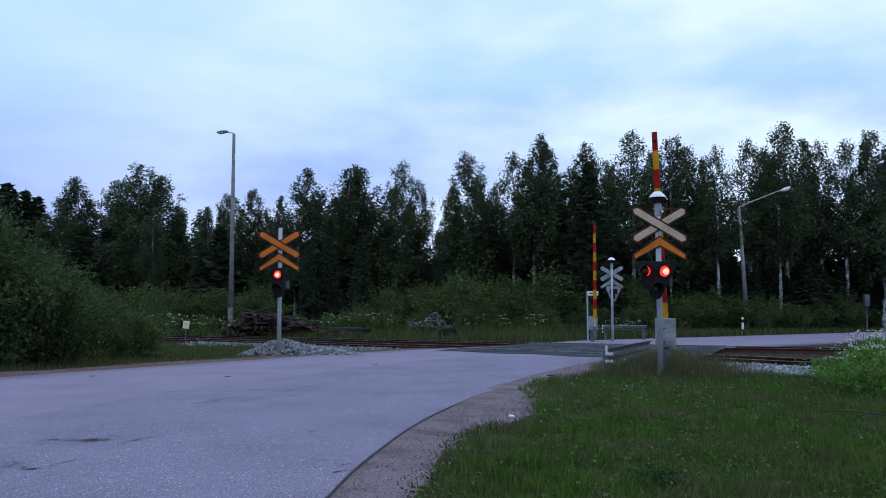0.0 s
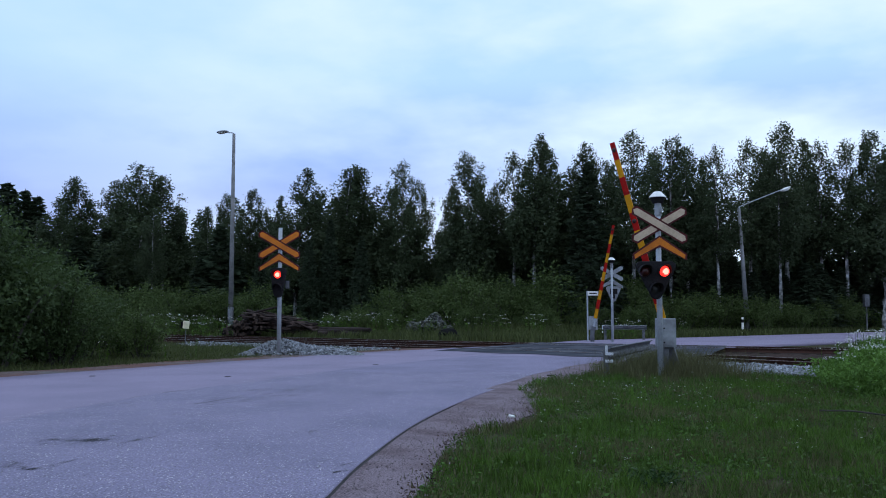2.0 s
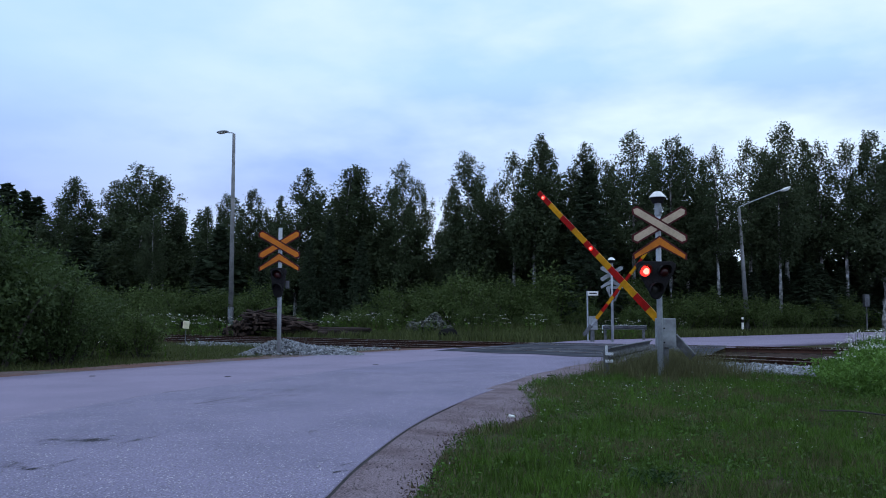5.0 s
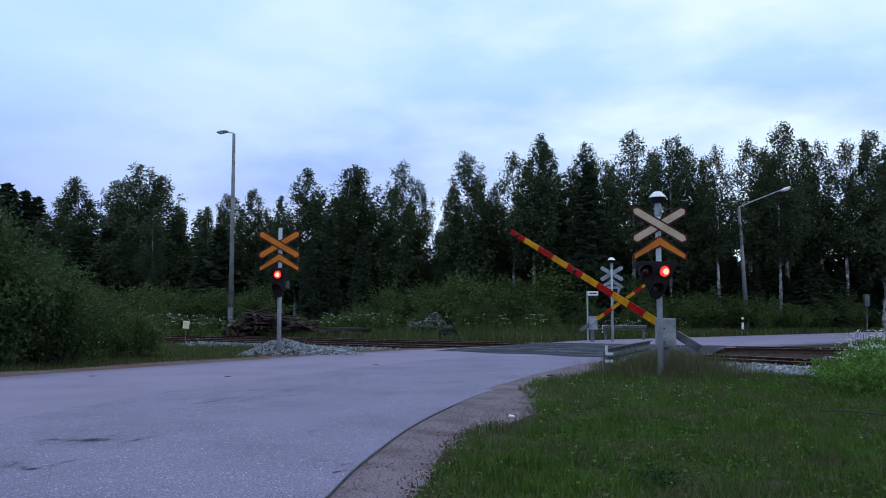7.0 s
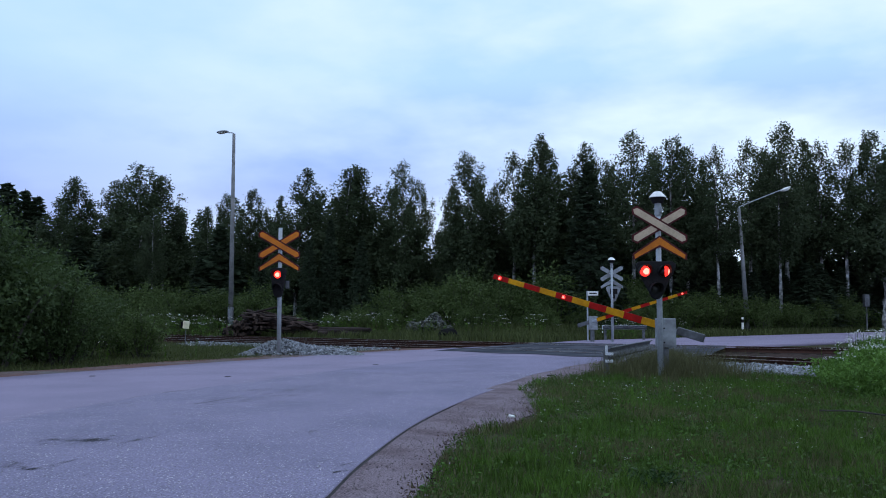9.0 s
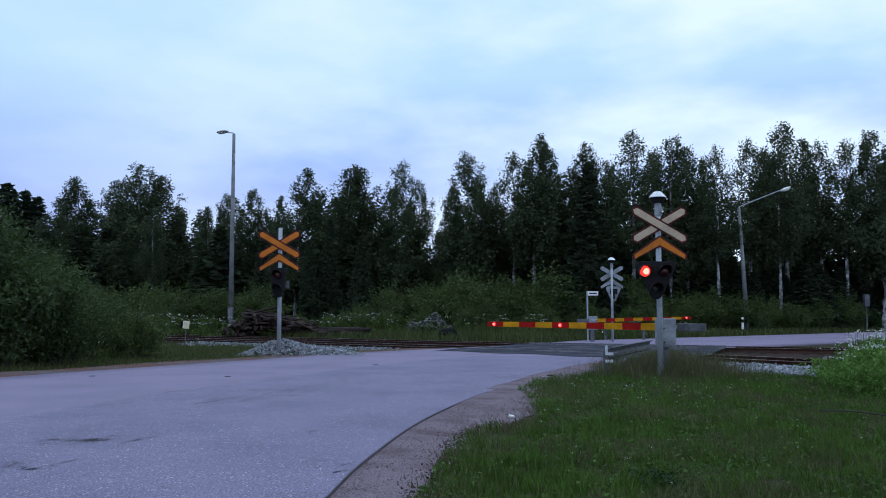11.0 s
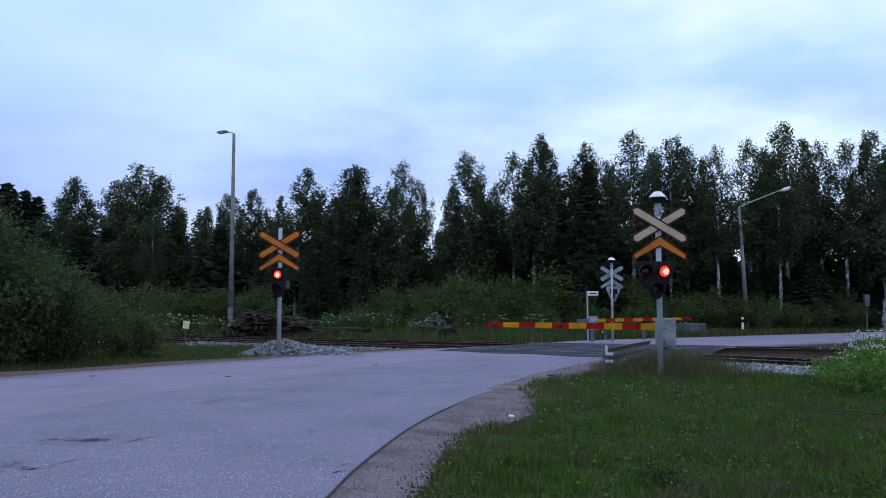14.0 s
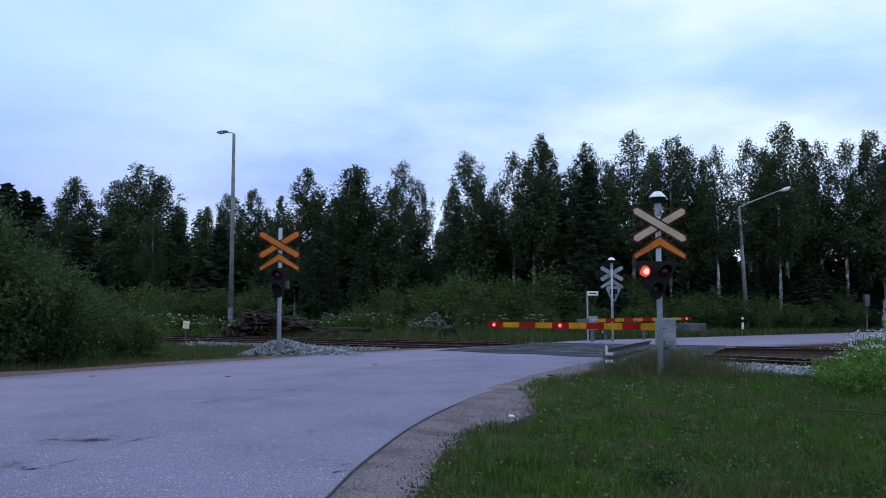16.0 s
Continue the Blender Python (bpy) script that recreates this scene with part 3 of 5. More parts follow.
def build_near_signal():
    s = empty("crossing_signal", pose(4.24, 16.7, 0, 0, 0, 4), "grey crossing signal with pale warning cross and flashing red lamps", "signal", "signals of the crossing")
    mast_and_signs(s, 3.46, CREAM, ORANGE, 2.96, 0.058)
    bm = bmesh.new()
    prism(bm, backboard_outline(-0.10, 1.50, 2.24, 0.395), -0.16, -0.09)
    bmesh.ops.bevel(bm, geom=list(bm.edges), offset=0.012, segments=1, affect="EDGES")
    b = part("backboard", bm, BLACK, s, "black rounded triangular lamp backboard")
    bm = bmesh.new()
    box(bm, 0.42, 0.16, 0.34, pose(-0.08, 0.0, 2.02), 0.03)
    part("lamp_case", bm, BLACK, s)
    for x, z in ((-0.345, 2.045), (0.04, 2.045), (-0.13, 1.70)):
        visor(b, x, -0.16, z, 0.125, 0.24)
    LAMPS["left"] = lamp_ball(b, -0.345, -0.18, 2.045, 0.108, LIT, LITHOT)
    LAMPS["right"] = lamp_ball(b, 0.04, -0.18, 2.045, 0.108, LIT, LITHOT)
    bm = bmesh.new()
    bmesh.ops.create_uvsphere(bm, u_segments=16, v_segments=10, radius=0.1, matrix=pose(-0.13, -0.15, 1.70) @ Matrix.Diagonal((1, 0.35, 1, 1)))
    part("dark_lens", bm, mat("dark_glass", (0.03, 0.03, 0.032), 0.3, 0.1, 20, 3, 0), b, "unlit clear lens", True)


def build_west_signal():
    s = empty("crossing_signal", pose(-4.89, 25.5, -0.2, 0, 0, -6) @ Matrix.Scale(1.164, 4), "grey crossing signal with orange warning cross in a stone heap", "signal", "signals of the crossing")
    mast_and_signs(s, 3.42, ORANGE, ORANGE, 2.98, 0.056, 0.1, hood=False)
    bm = bmesh.new()
    prism(bm, backboard_outline(0, 1.62, 2.38, 0.21), -0.16, -0.09)
    b = part("backboard", bm, BLACK, s, "black lamp backboard")
    for z in (2.205, 1.85):
        visor(b, 0, -0.16, z, 0.125, 0.22)
    LAMPS["west"] = lamp_ball(b, 0.0, -0.18, 2.205, 0.10, LIT, LITHOT)
    bm = bmesh.new()
    box(bm, 0.09, 0.07, 0.2, pose(0.2, 0.0, 1.95), 0.01)
    part("cable_box", bm, DARKSTEEL, s)


def build_far_signal():
    s = empty("crossing_signal", pose(7.2, 36.3, 0, 0, 0, 168), "grey back of a crossing signal with white bell hood", "signal", "signals of the crossing")
    mast_and_signs(s, 3.42, ORANGE, ORANGE, 2.9, 0.055, back=True, size=0.86)
    bm = bmesh.new()
    prism(bm, backboard_outline(-0.06, 1.70, 2.36, 0.31), -0.16, -0.09)
    b = part("backboard", bm, GREYPAINT, s, "grey back of the lamp board")
    bm = bmesh.new()
    box(bm, 0.3, 0.12, 0.22, pose(-0.08, -0.03, 2.14), 0.02)
    box(bm, 0.08, 0.1, 0.3, pose(-0.08, -0.02, 1.98), 0.02)
    part("lamp_case", bm, BLACK, b)
    for x, z in ((-0.22, 2.19), (0.10, 2.19), (-0.06, 1.88)):
        bm = bmesh.new()
        rod(bm, (x, -0.09, z), (x, -0.06, z), 0.10, 0.09, 14)
        part("lens_back", bm, GREYPAINT, b)


def build_barrier(px, py, yaw, length, pivot_z, lamps, back, label):
    """A half barrier: machine on a pedestal, and a striped boom with its counterweight."""
    b = empty("barrier", pose(px, py, 0), label, "barrier", "barriers of the crossing")
    side = -1 if back else 1
    bm = bmesh.new()
    box(bm, 0.36, 0.30, 0.58, pose(-0.05, -0.24 * side, pivot_z - 0.11), 0.025)
    h = part("machine_case", bm, GREYPAINT, b, "grey steel barrier machine case")
    bm = bmesh.new()
    box(bm, 0.28, 0.012, 0.46, pose(-0.05, -0.24 * side - 0.158, pivot_z - 0.12), 0.004)
    part("case_door", bm, GREYPAINT, h)
    bm = bmesh.new()
    for z in (-0.3, -0.02):
        rod(bm, (-0.12, -0.24 * side - 0.16, pivot_z + z), (-0.12, -0.24 * side - 0.18, pivot_z + z), 0.016, None, 8)
    part("door_bolt", bm, BLACK, h)
    bm = bmesh.new()
    box(bm, 0.16, 0.16, 0.66, pose(-0.08, -0.22 * side, pivot_z - 0.74), 0.02)
    part("pedestal", bm, DARKSTEEL, b, "grey steel pedestal")
    bm = bmesh.new()
    box(bm, 0.02, 0.02, 0.02)
    rod(bm, (0, -0.1 * side, 0), (0, 0.05 * side, 0), 0.06, None, 16)
    boom = part("boom", bm, GALV, b, "red and yellow striped barrier boom")
    n = 10
    start, seg = 0.10, (length - 0.10) / 10
    for k in range(n):
        x0 = start + k * seg
        bm = bmesh.new()
        w0, w1 = 0.150 - 0.045 * k / n, 0.150 - 0.045 * (k + 1) / n
        vs = [bm.verts.new((x0 + seg * i, sy * 0.02, sz * (w1 if i else w0) / 2)) for i in (0, 1) for sy in (-1, 1) for sz in (-1, 1)]
        for q in ((0, 1, 3, 2), (4, 6, 7, 5), (0, 4, 5, 1), (2, 3, 7, 6), (0, 2, 6, 4), (1, 5, 7, 3)):
            bm.faces.new([vs[i] for i in q])
        bmesh.ops.recalc_face_normals(bm, faces=bm.faces)
        part("stripe", bm, RED if k % 2 else YELLOW, boom)
    bm = bmesh.new()
    box(bm, 0.5, 0.03, 0.07, pose(-0.26, 0, 0), 0.008)
    part("counterweight_arm", bm, GALV, boom)
    bm = bmesh.new()
    box(bm, 0.56, 0.09, 0.16, pose(-0.54, 0, 0.0), 0.015)
    part("counterweight", bm, DARKSTEEL, boom, "grey steel counterweight")
    made = []
    for d in lamps:
        bm = bmesh.new()
        rod(bm, (d, -0.045, 0), (d, 0.045, 0), 0.034, None, 14)
        part("lamp_ring", bm, BLACK, boom)
        made.append(lamp_ball(boom, d, 0, 0, 0.053, LITSMALL, LITCORE))
    return b, boom, made


build_near_signal()
build_west_signal()
build_far_signal()
NEAR_YAW, FAR_YAW = 150.0, -33.0
NEAR_BARRIER, NEAR_BOOM, NEAR_LAMPS = build_barrier(4.53, 17.45, NEAR_YAW, 4.05, 0.95, (3.88, 2.28), False, "grey barrier machine with a red and yellow striped boom")
FAR_BARRIER, FAR_BOOM, FAR_LAMPS = build_barrier(6.46, 36.3, FAR_YAW, 4.12, 0.90, (3.93,), True, "far grey barrier machine with a striped boom")


# ---- street furniture ----
def build_guardrail(a, b, z, label, end_lip=True, deep=1.0):
    """A steel beam on posts from a to b, its top at height z."""
    a, b = Vector((*a, 0)), Vector((*b, 0))
    d = b - a
    g = empty("guardrail", Matrix.Translation(a) @ pose(0, 0, 0, 0, 0, math.degrees(math.atan2(d.y, d.x))), label, "guardrail", "guardrails of the crossing")
    n = d.length
    prof = [(-0.04, 0.0), (0.02, -0.02), (0.04, -0.08), (-0.02, -0.12), (-0.02, -0.19), (0.04, -0.23), (0.02, -0.29), (-0.04, -0.31)]
    bm = bmesh.new()
    rows = []
    for x in np.linspace(0, n, 9):
        rows.append([[bm.verts.new((x, y + s, z + q * deep)) for y, q in prof] for s in (0, 0.006)])
    for r0, r1 in zip(rows, rows[1:]):
        for s in (0, 1):
            for k in range(7):
                bm.faces.new((r0[s][k], r1[s][k], r1[s][k + 1], r0[s][k + 1]))
    for r in (rows[0], rows[-1]):
        for k in range(7):
            bm.faces.new((r[0][k], r[0][k + 1], r[1][k + 1], r[1][k]))
    bmesh.ops.recalc_face_normals(bm, faces=bm.faces)
    # the beam's shaded face is painted in with the darker steel
    part("beam", bm, DARKSTEEL, g, "galvanised corrugated steel beam")
    bm = bmesh.new()
    box(bm, n, 0.05, 0.022, pose(n / 2, -0.01, z + 0.008), 0.006)
    # the shallow rail's paler steel paints the light along its top
    part("top_edge", bm, ENDSTEEL if deep < 1.0 else DARKSTEEL, g, "rolled upper edge of the beam")
    k = max(2, int(n / 2) + 1)
    for i in range(k):
        bm = bmesh.new()
        x = 0.12 + (n - 0.24) * i / (k - 1)
        box(bm, 0.10, 0.12, z + 0.2, pose(x, 0.11, (z - 0.25) / 2), 0.01)
        part("post", bm, DARKSTEEL, g)
    if end_lip:
        bm = bmesh.new()
        box(bm, 0.03, 0.05, 0.15, pose(-0.015, 0.08, z - 0.02), 0.006)
        # lip and folds use the paler steel, light painted into the colour
        part("end_lip", bm, ENDSTEEL, g, "bright folded end of the beam")
        for q in (0.12, 0.27):
            bm = bmesh.new()
            box(bm, 0.03, 0.17, 0.06, pose(-0.02, 0.02, z - q), 0.012)
            part("end_fold", bm, ENDSTEEL, g)


def build_street_lamp(x, y, h, lean, arm, rise, label, r=0.09, shell=None):
    s = empty("street_lamp", pose(x, y, 0, 0, lean, 0), label, "street lamp", "street lamps")
    bm = bmesh.new()
    rod(bm, (0, 0, -0.1), (0, 0, h), r * 1.25, r * 0.7, 14)
    part("pole", bm, POLE, s, "tall tapered grey pole", True)
    bm = bmesh.new()
    rod(bm, (0, 0, -0.1), (0, 0, 1.55), r * 1.42, r * 1.36, 14)
    part("base_sleeve", bm, DARKSTEEL, s, "wider sleeve round the pole's foot", True)
    bm = bmesh.new()
    sg = 1 if arm > 0 else -1
    pts = spline([(0, 0, h - 0.25), (0.03 * sg, 0, h + 0.02), (0.25 * sg, 0, h + 0.18 * min(1, rise + 0.3)), (arm, 0, h + rise)], 6)
    for a, b in zip(pts, pts[1:]):
        rod(bm, a, b, 0.032, None, 8)
    part("arm", bm, GALV, s, "thin curved lamp arm", True)
    bm = bmesh.new()
    tilt = math.degrees(math.atan2(rise - 0.1, abs(arm)))
    bmesh.ops.create_uvsphere(bm, u_segments=16, v_segments=10, radius=1, matrix=pose(arm + 0.25 * sg, 0, h + rise + 0.04, 0, -tilt * sg, 0) @ Matrix.Diagonal((0.36, 0.15, 0.09, 1)))
    hd = part("lamp_head", bm, shell or POLE, s, "oval grey lamp head", True)
    bm = bmesh.new()
    bmesh.ops.create_uvsphere(bm, u_segments=14, v_segments=8, radius=1, matrix=pose(arm + 0.30 * sg, 0, h + rise - 0.02, 0, -tilt * sg, 0) @ Matrix.Diagonal((0.25, 0.12, 0.07, 1)))
    part("glass_bowl", bm, WHITE, hd, "milky lamp glass", True)


def build_log_pile():
    p = empty("log_pile", pose(-8.9, 45.0, 0.1), "dark pile of rough logs and slabs beside the tracks", "log pile")
    r = random.Random(4)
    for k in range(120):
        # short logs with their ends showing, heaped up at one end
        bm = bmesh.new()
        u = r.random()
        x, z = -2.35 + 1.75 * u, (0.10 + 1.0 * u ** 0.7) * r.random() ** 0.8
        rad, ln, a = r.uniform(0.04, 0.11), r.uniform(0.7, 1.5), r.gauss(0.25, 0.45)
        dx, dy, tip = math.sin(a) * ln / 2, -math.cos(a) * ln / 2, r.gauss(0, 0.10)
        y = r.uniform(-0.5, 0.4)
        rod(bm, (x - dx, y - dy, z - tip), (x + dx, y + dy, z + tip), rad, rad * 0.85, 8)
        for f in bm.faces:
            f.material_index = 1 if len(f.verts) > 4 else 0
        part("log", bm, [LOG, CUT], p)
    for k in range(130):
        # long sawn slabs and split poles lying criss-cross, falling away to the other end
        bm = bmesh.new()
        u = r.random()
        x, ln = -0.8 + 2.6 * u, r.uniform(0.9, 2.6) * (1.05 - 0.35 * u)
        top = 1.18 - 0.80 * u
        z = 0.06 + top * r.random() ** 0.55
        turn, lean = r.gauss(0, 22), r.gauss(7, 8)
        m = pose(x, r.uniform(-0.7, 0.6), z, r.uniform(-25, 25), lean, turn)
        if k % 3:
            box(bm, ln, r.uniform(0.08, 0.22), r.uniform(0.03, 0.07), m, 0.008)
            part("slab", bm, SLAB, p, "rough weathered wooden slab")
        else:
            rad = r.uniform(0.035, 0.08)
            rod(bm, m @ Vector((-ln / 2, 0, 0)), m @ Vector((ln / 2, 0, 0)), rad, rad * 0.7, 8)
            part("log", bm, LOG, p)
    q = empty("log_pile", pose(-4.9, 43.6, 0.05), "low row of dark logs lying beside the tracks", "log pile")
    for k in range(9):
        bm = bmesh.new()
        x0 = -1.6 + r.uniform(0, 1.2)
        rod(bm, (x0, r.uniform(-0.5, 0.5), 0.12 + 0.1 * (k % 3)), (x0 + r.uniform(1.6, 2.4), r.uniform(-0.6, 0.3), 0.12 + 0.1 * (k % 3)), 0.13, 0.1, 9)
        part("log", bm, LOG, q)


def build_small_things():
    s = empty("marker_post", pose(-10.0, 33.2, 0, 0, 0, 8), "small pale marker box on a thin post", "marker")
    bm = bmesh.new()
    rod(bm, (0, 0.03, -0.2), (0, 0.03, 0.62), 0.02, None, 8)
    part("post", bm, DARKSTEEL, s)
    bm = bmesh.new()
    box(bm, 0.24, 0.12, 0.30, pose(0.02, -0.03, 0.76, 0, 5, 0), 0.03)
    part("marker_box", bm, CREAMBOX, s, "pale yellow box with rounded corners")
    bm = bmesh.new()
    box(bm, 0.10, 0.16, 0.27, pose(-0.13, 0.0, 0.76), 0.01)
    part("marker_back", bm, BLACK, s)
    s = empty("direction_sign", pose(6.42, 37.2, 0), "small white sign on a thin grey post", "sign")
    bm = bmesh.new()
    rod(bm, (-0.12, 0.0, -0.1), (-0.12, 0.0, 2.18), 0.035, None, 10)
    part("post", bm, GALV, s)
    bm = bmesh.new()
    box(bm, 0.46, 0.02, 0.19, pose(0.12, -0.045, 2.07), 0.004)
    p = part("sign_plate", bm, WHITE, s, "white plate with a dark line of writing")
    bm = bmesh.new()
    box(bm, 0.32, 0.004, 0.05, pose(0.12, -0.058, 2.07))
    part("writing_bar", bm, BLACK, p)
    s = empty("delineator_post", pose(18.2, 51.9, 0), "white roadside marker post with a black band", "marker post")
    bm = bmesh.new()
    box(bm, 0.12, 0.10, 1.0, pose(0, 0, 0.45), 0.02)
    p = part("post", bm, WHITE, s)
    bm = bmesh.new()
    box(bm, 0.126, 0.106, 0.2, pose(0, 0, 0.72), 0.01)
    part("band", bm, BLACK, p)
    s = empty("trackside_cabinet", pose(27.5, 55.4, 0), "grey cabinet on a post at the wood's edge", "cabinet")
    bm = bmesh.new()
    box(bm, 0.32, 0.3, 0.8, pose(0, 0, 2.0), 0.03)
    part("case", bm, DARKSTEEL, s)
    bm = bmesh.new()
    rod(bm, (0, 0, -0.1), (0, 0, 1.7), 0.05, None, 8)
    part("post", bm, DARKSTEEL, s)
    bm = bmesh.new()
    bmesh.ops.create_icosphere(bm, subdivisions=3, radius=0.5, matrix=pose(0.25, 40.6, 0.12) @ Matrix.Diagonal((1.1, 0.8, 0.75, 1)))
    for v in bm.verts:
        v.co += Vector((1, 1, 1)) * 0.12 * noise.noise(v.co * 2.5)
    o = part("boulder", bm, mat("dark_boulder", (0.012, 0.012, 0.012), 0.95, 0.3, 12, 3, 0.5, spec=0.05), None)
    tagged(o, "dark boulder in the weeds beside the track", "boulder")
    bm = bmesh.new()
    pts = spline([(4.42, 10.1, 0.10), (4.7, 9.85, 0.12), (5.1, 9.6, 0.09), (5.6, 9.5, 0.12)], 6)
    for a, b in zip(pts, pts[1:]):
        rod(bm, a, b, 0.010, None, 7)
    tagged(part("fallen_branch", bm, DARKBARK, None), "thin dark fallen branch lying in the grass", "branch")
    bm = bmesh.new()
    box(bm, 0.07, 0.05, 0.025, pose(0.83, 10.4, 0.0, 10, 8, 30), 0.01)
    tagged(part("litter_scrap", bm, WHITE, None), "crumpled white scrap of paper on the gravel", "litter")
    bm = bmesh.new()
    box(bm, 0.22, 0.03, 0.02, pose(2.15, 16.9, 0.012, 0, 0, 25), 0.004)
    tagged(part("litter_scrap", bm, CRACK, None), "dark flat scrap lying at the asphalt's edge", "litter")


build_guardrail((3.50, 17.9), (5.5, 22.6), 0.50, "short galvanised guardrail with a blunt end beside the crossing")
build_guardrail((7.3, 39.0), (9.3, 39.0), 0.62, "short galvanised guardrail in the grass past the tracks", True, 0.5)
build_street_lamp(-12.19, 49.0, 11.63, 0, -0.41, 0.07, "tall grey street lamp with a short arm", 0.122)
build_street_lamp(18.9, 53.0, 7.75, -2.6, 2.75, 1.05, "leaning grey street lamp with a long slanting arm", 0.125, WHITE)
build_log_pile()
build_small_things()


# ---- plants ----
def leaf_cards(centres, size, rs, flat=0.5, long=1.0):
    """One small four-cornered leaf at each centre, turned at random."""
    n = len(centres)
    a, b = rs.uniform(0, 6.283, n), rs.normal(0, flat, n)
    u = np.stack([np.cos(a) * np.cos(b), np.sin(a) * np.cos(b), np.sin(b)], 1)
    w = rs.normal(0, 1, (n, 3))
    w -= (w * u).sum(1, keepdims=True) * u
    w /= np.linalg.norm(w, axis=1, keepdims=True) + 1e-9
    s = size * rs.uniform(0.6, 1.3, (n, 1))
    u, w = u * s * long, w * s * 0.6
    v = np.stack([centres - u, centres + w, centres + u, centres - w], 1).reshape(-1, 3)
    return v, np.arange(n * 4).reshape(-1, 4)


def limbs(bm, pts, r0, r1, seg=7):
    """A tapered tube along points."""
    rings = []
    for i, p in enumerate(pts):
        d = (pts[min(i + 1, len(pts) - 1)] - pts[max(i - 1, 0)]).normalized()
        q = d.to_track_quat("Z", "Y")
        r = r0 + (r1 - r0) * i / (len(pts) - 1)
        rings.append([bm.verts.new(p + q @ Vector((r * math.cos(6.2832 * k / seg), r * math.sin(6.2832 * k / seg), 0))) for k in range(seg)])
    for a, b in zip(rings, rings[1:]):
        for k in range(seg):
            bm.faces.new((a[k], a[(k + 1) % seg], b[(k + 1) % seg], b[k]))


def make_birch(seed, h=12.0, leaves=5600, spread=1.0, low=0.28, size=0.085):
    """A slim birch: pale trunk, rising limbs, hanging clumps of small leaves."""
    rs, r = np.random.default_rng(seed), random.Random(seed)
    t = empty("birch_tree", Matrix(), "slim birch with a pale trunk and loose dark green crown", "tree", "trees of the wood")
    bm = bmesh.new()
    lean = Vector((r.uniform(-0.03, 0.03), r.uniform(-0.03, 0.03), 0))
    axis = [Vector((0.10 * h * lean.x * k * k / 9 + 0.12 * noise.noise((seed, k * 0.5, 0)), 0.10 * h * lean.y * k * k / 9 + 0.12 * noise.noise((seed, k * 0.5, 7)), -0.3 + (h * 0.97 + 0.3) * k / 12)) for k in range(13)]
    limbs(bm, axis, 0.012 * h, 0.012, 8)
    lb = bmesh.new()
    clumps = []
    for k in range(130):
        g = ((k + r.random()) / 130) ** 0.9
        a = r.uniform(0, 6.283)
        wide = spread * h * 0.225 * (1 - g) ** 0.5 * min(1.0, 0.5 + 1.6 * g) + 0.012 * h
        wide *= 0.75 + 0.55 * noise.noise((math.cos(a) * 1.2 + seed, math.sin(a) * 1.2, g * 4))
        out = wide * r.random() ** 0.45
        z = h * (low + (0.985 - low) * g)
        f = min(0.98, max(0.05, z / h - 0.6 * out / h))
        i = min(11, int(f * 12))
        base = axis[i].lerp(axis[i + 1], f * 12 - i)
        tip = Vector((base.x + math.cos(a) * out, base.y + math.sin(a) * out, z))
        if k % 2 == 0:
            limbs(lb, [base, base.lerp(tip, 0.6) + Vector((0, 0, 0.12 * out)), tip], 0.0022 * h * (1.2 - g) + 0.006, 0.005, 4)
        clumps.append((tip, h * (0.030 + 0.022 * r.random()) * (1.15 - 0.6 * g), g))
    part("trunk", bm, BARK, t, "pale birch trunk with dark marks")
    part("limb_frame", lb, DARKBARK, t, "thin dark branches")
    total = sum(q * q for _, q, _ in clumps)
    pts, sizes = [], []
    for c, sp, g in clumps:
        m = int(leaves * sp * sp / total * r.uniform(0.45, 1.5) * (1.1 - 0.1 * g))
        q = rs.normal(0, 1, (m, 3))
        q *= (rs.uniform(0, 1, (m, 1)) ** 0.42) / (np.linalg.norm(q, axis=1, keepdims=True) + 1e-9)
        q = q * np.array([sp, sp, sp * 1.15]) * (1 + 0.25 * rs.normal(0, 1, (m, 1))) + np.array(c)
        q[:, 2] -= rs.uniform(0, 1, m) ** 2 * sp * 1.3
        pts.append(q)
        sizes.append(np.full((m, 1), size * (1.25 - 0.55 * g)))
    pts, sizes = np.concatenate(pts), np.concatenate(sizes)
    ok = (pts[:, 2] > 0.4) & (pts[:, 2] < h * 1.01)
    v, f = leaf_cards(pts[ok], sizes[ok], rs, 0.6)
    arrays("crown", v, f, LEAF, t)
    return t


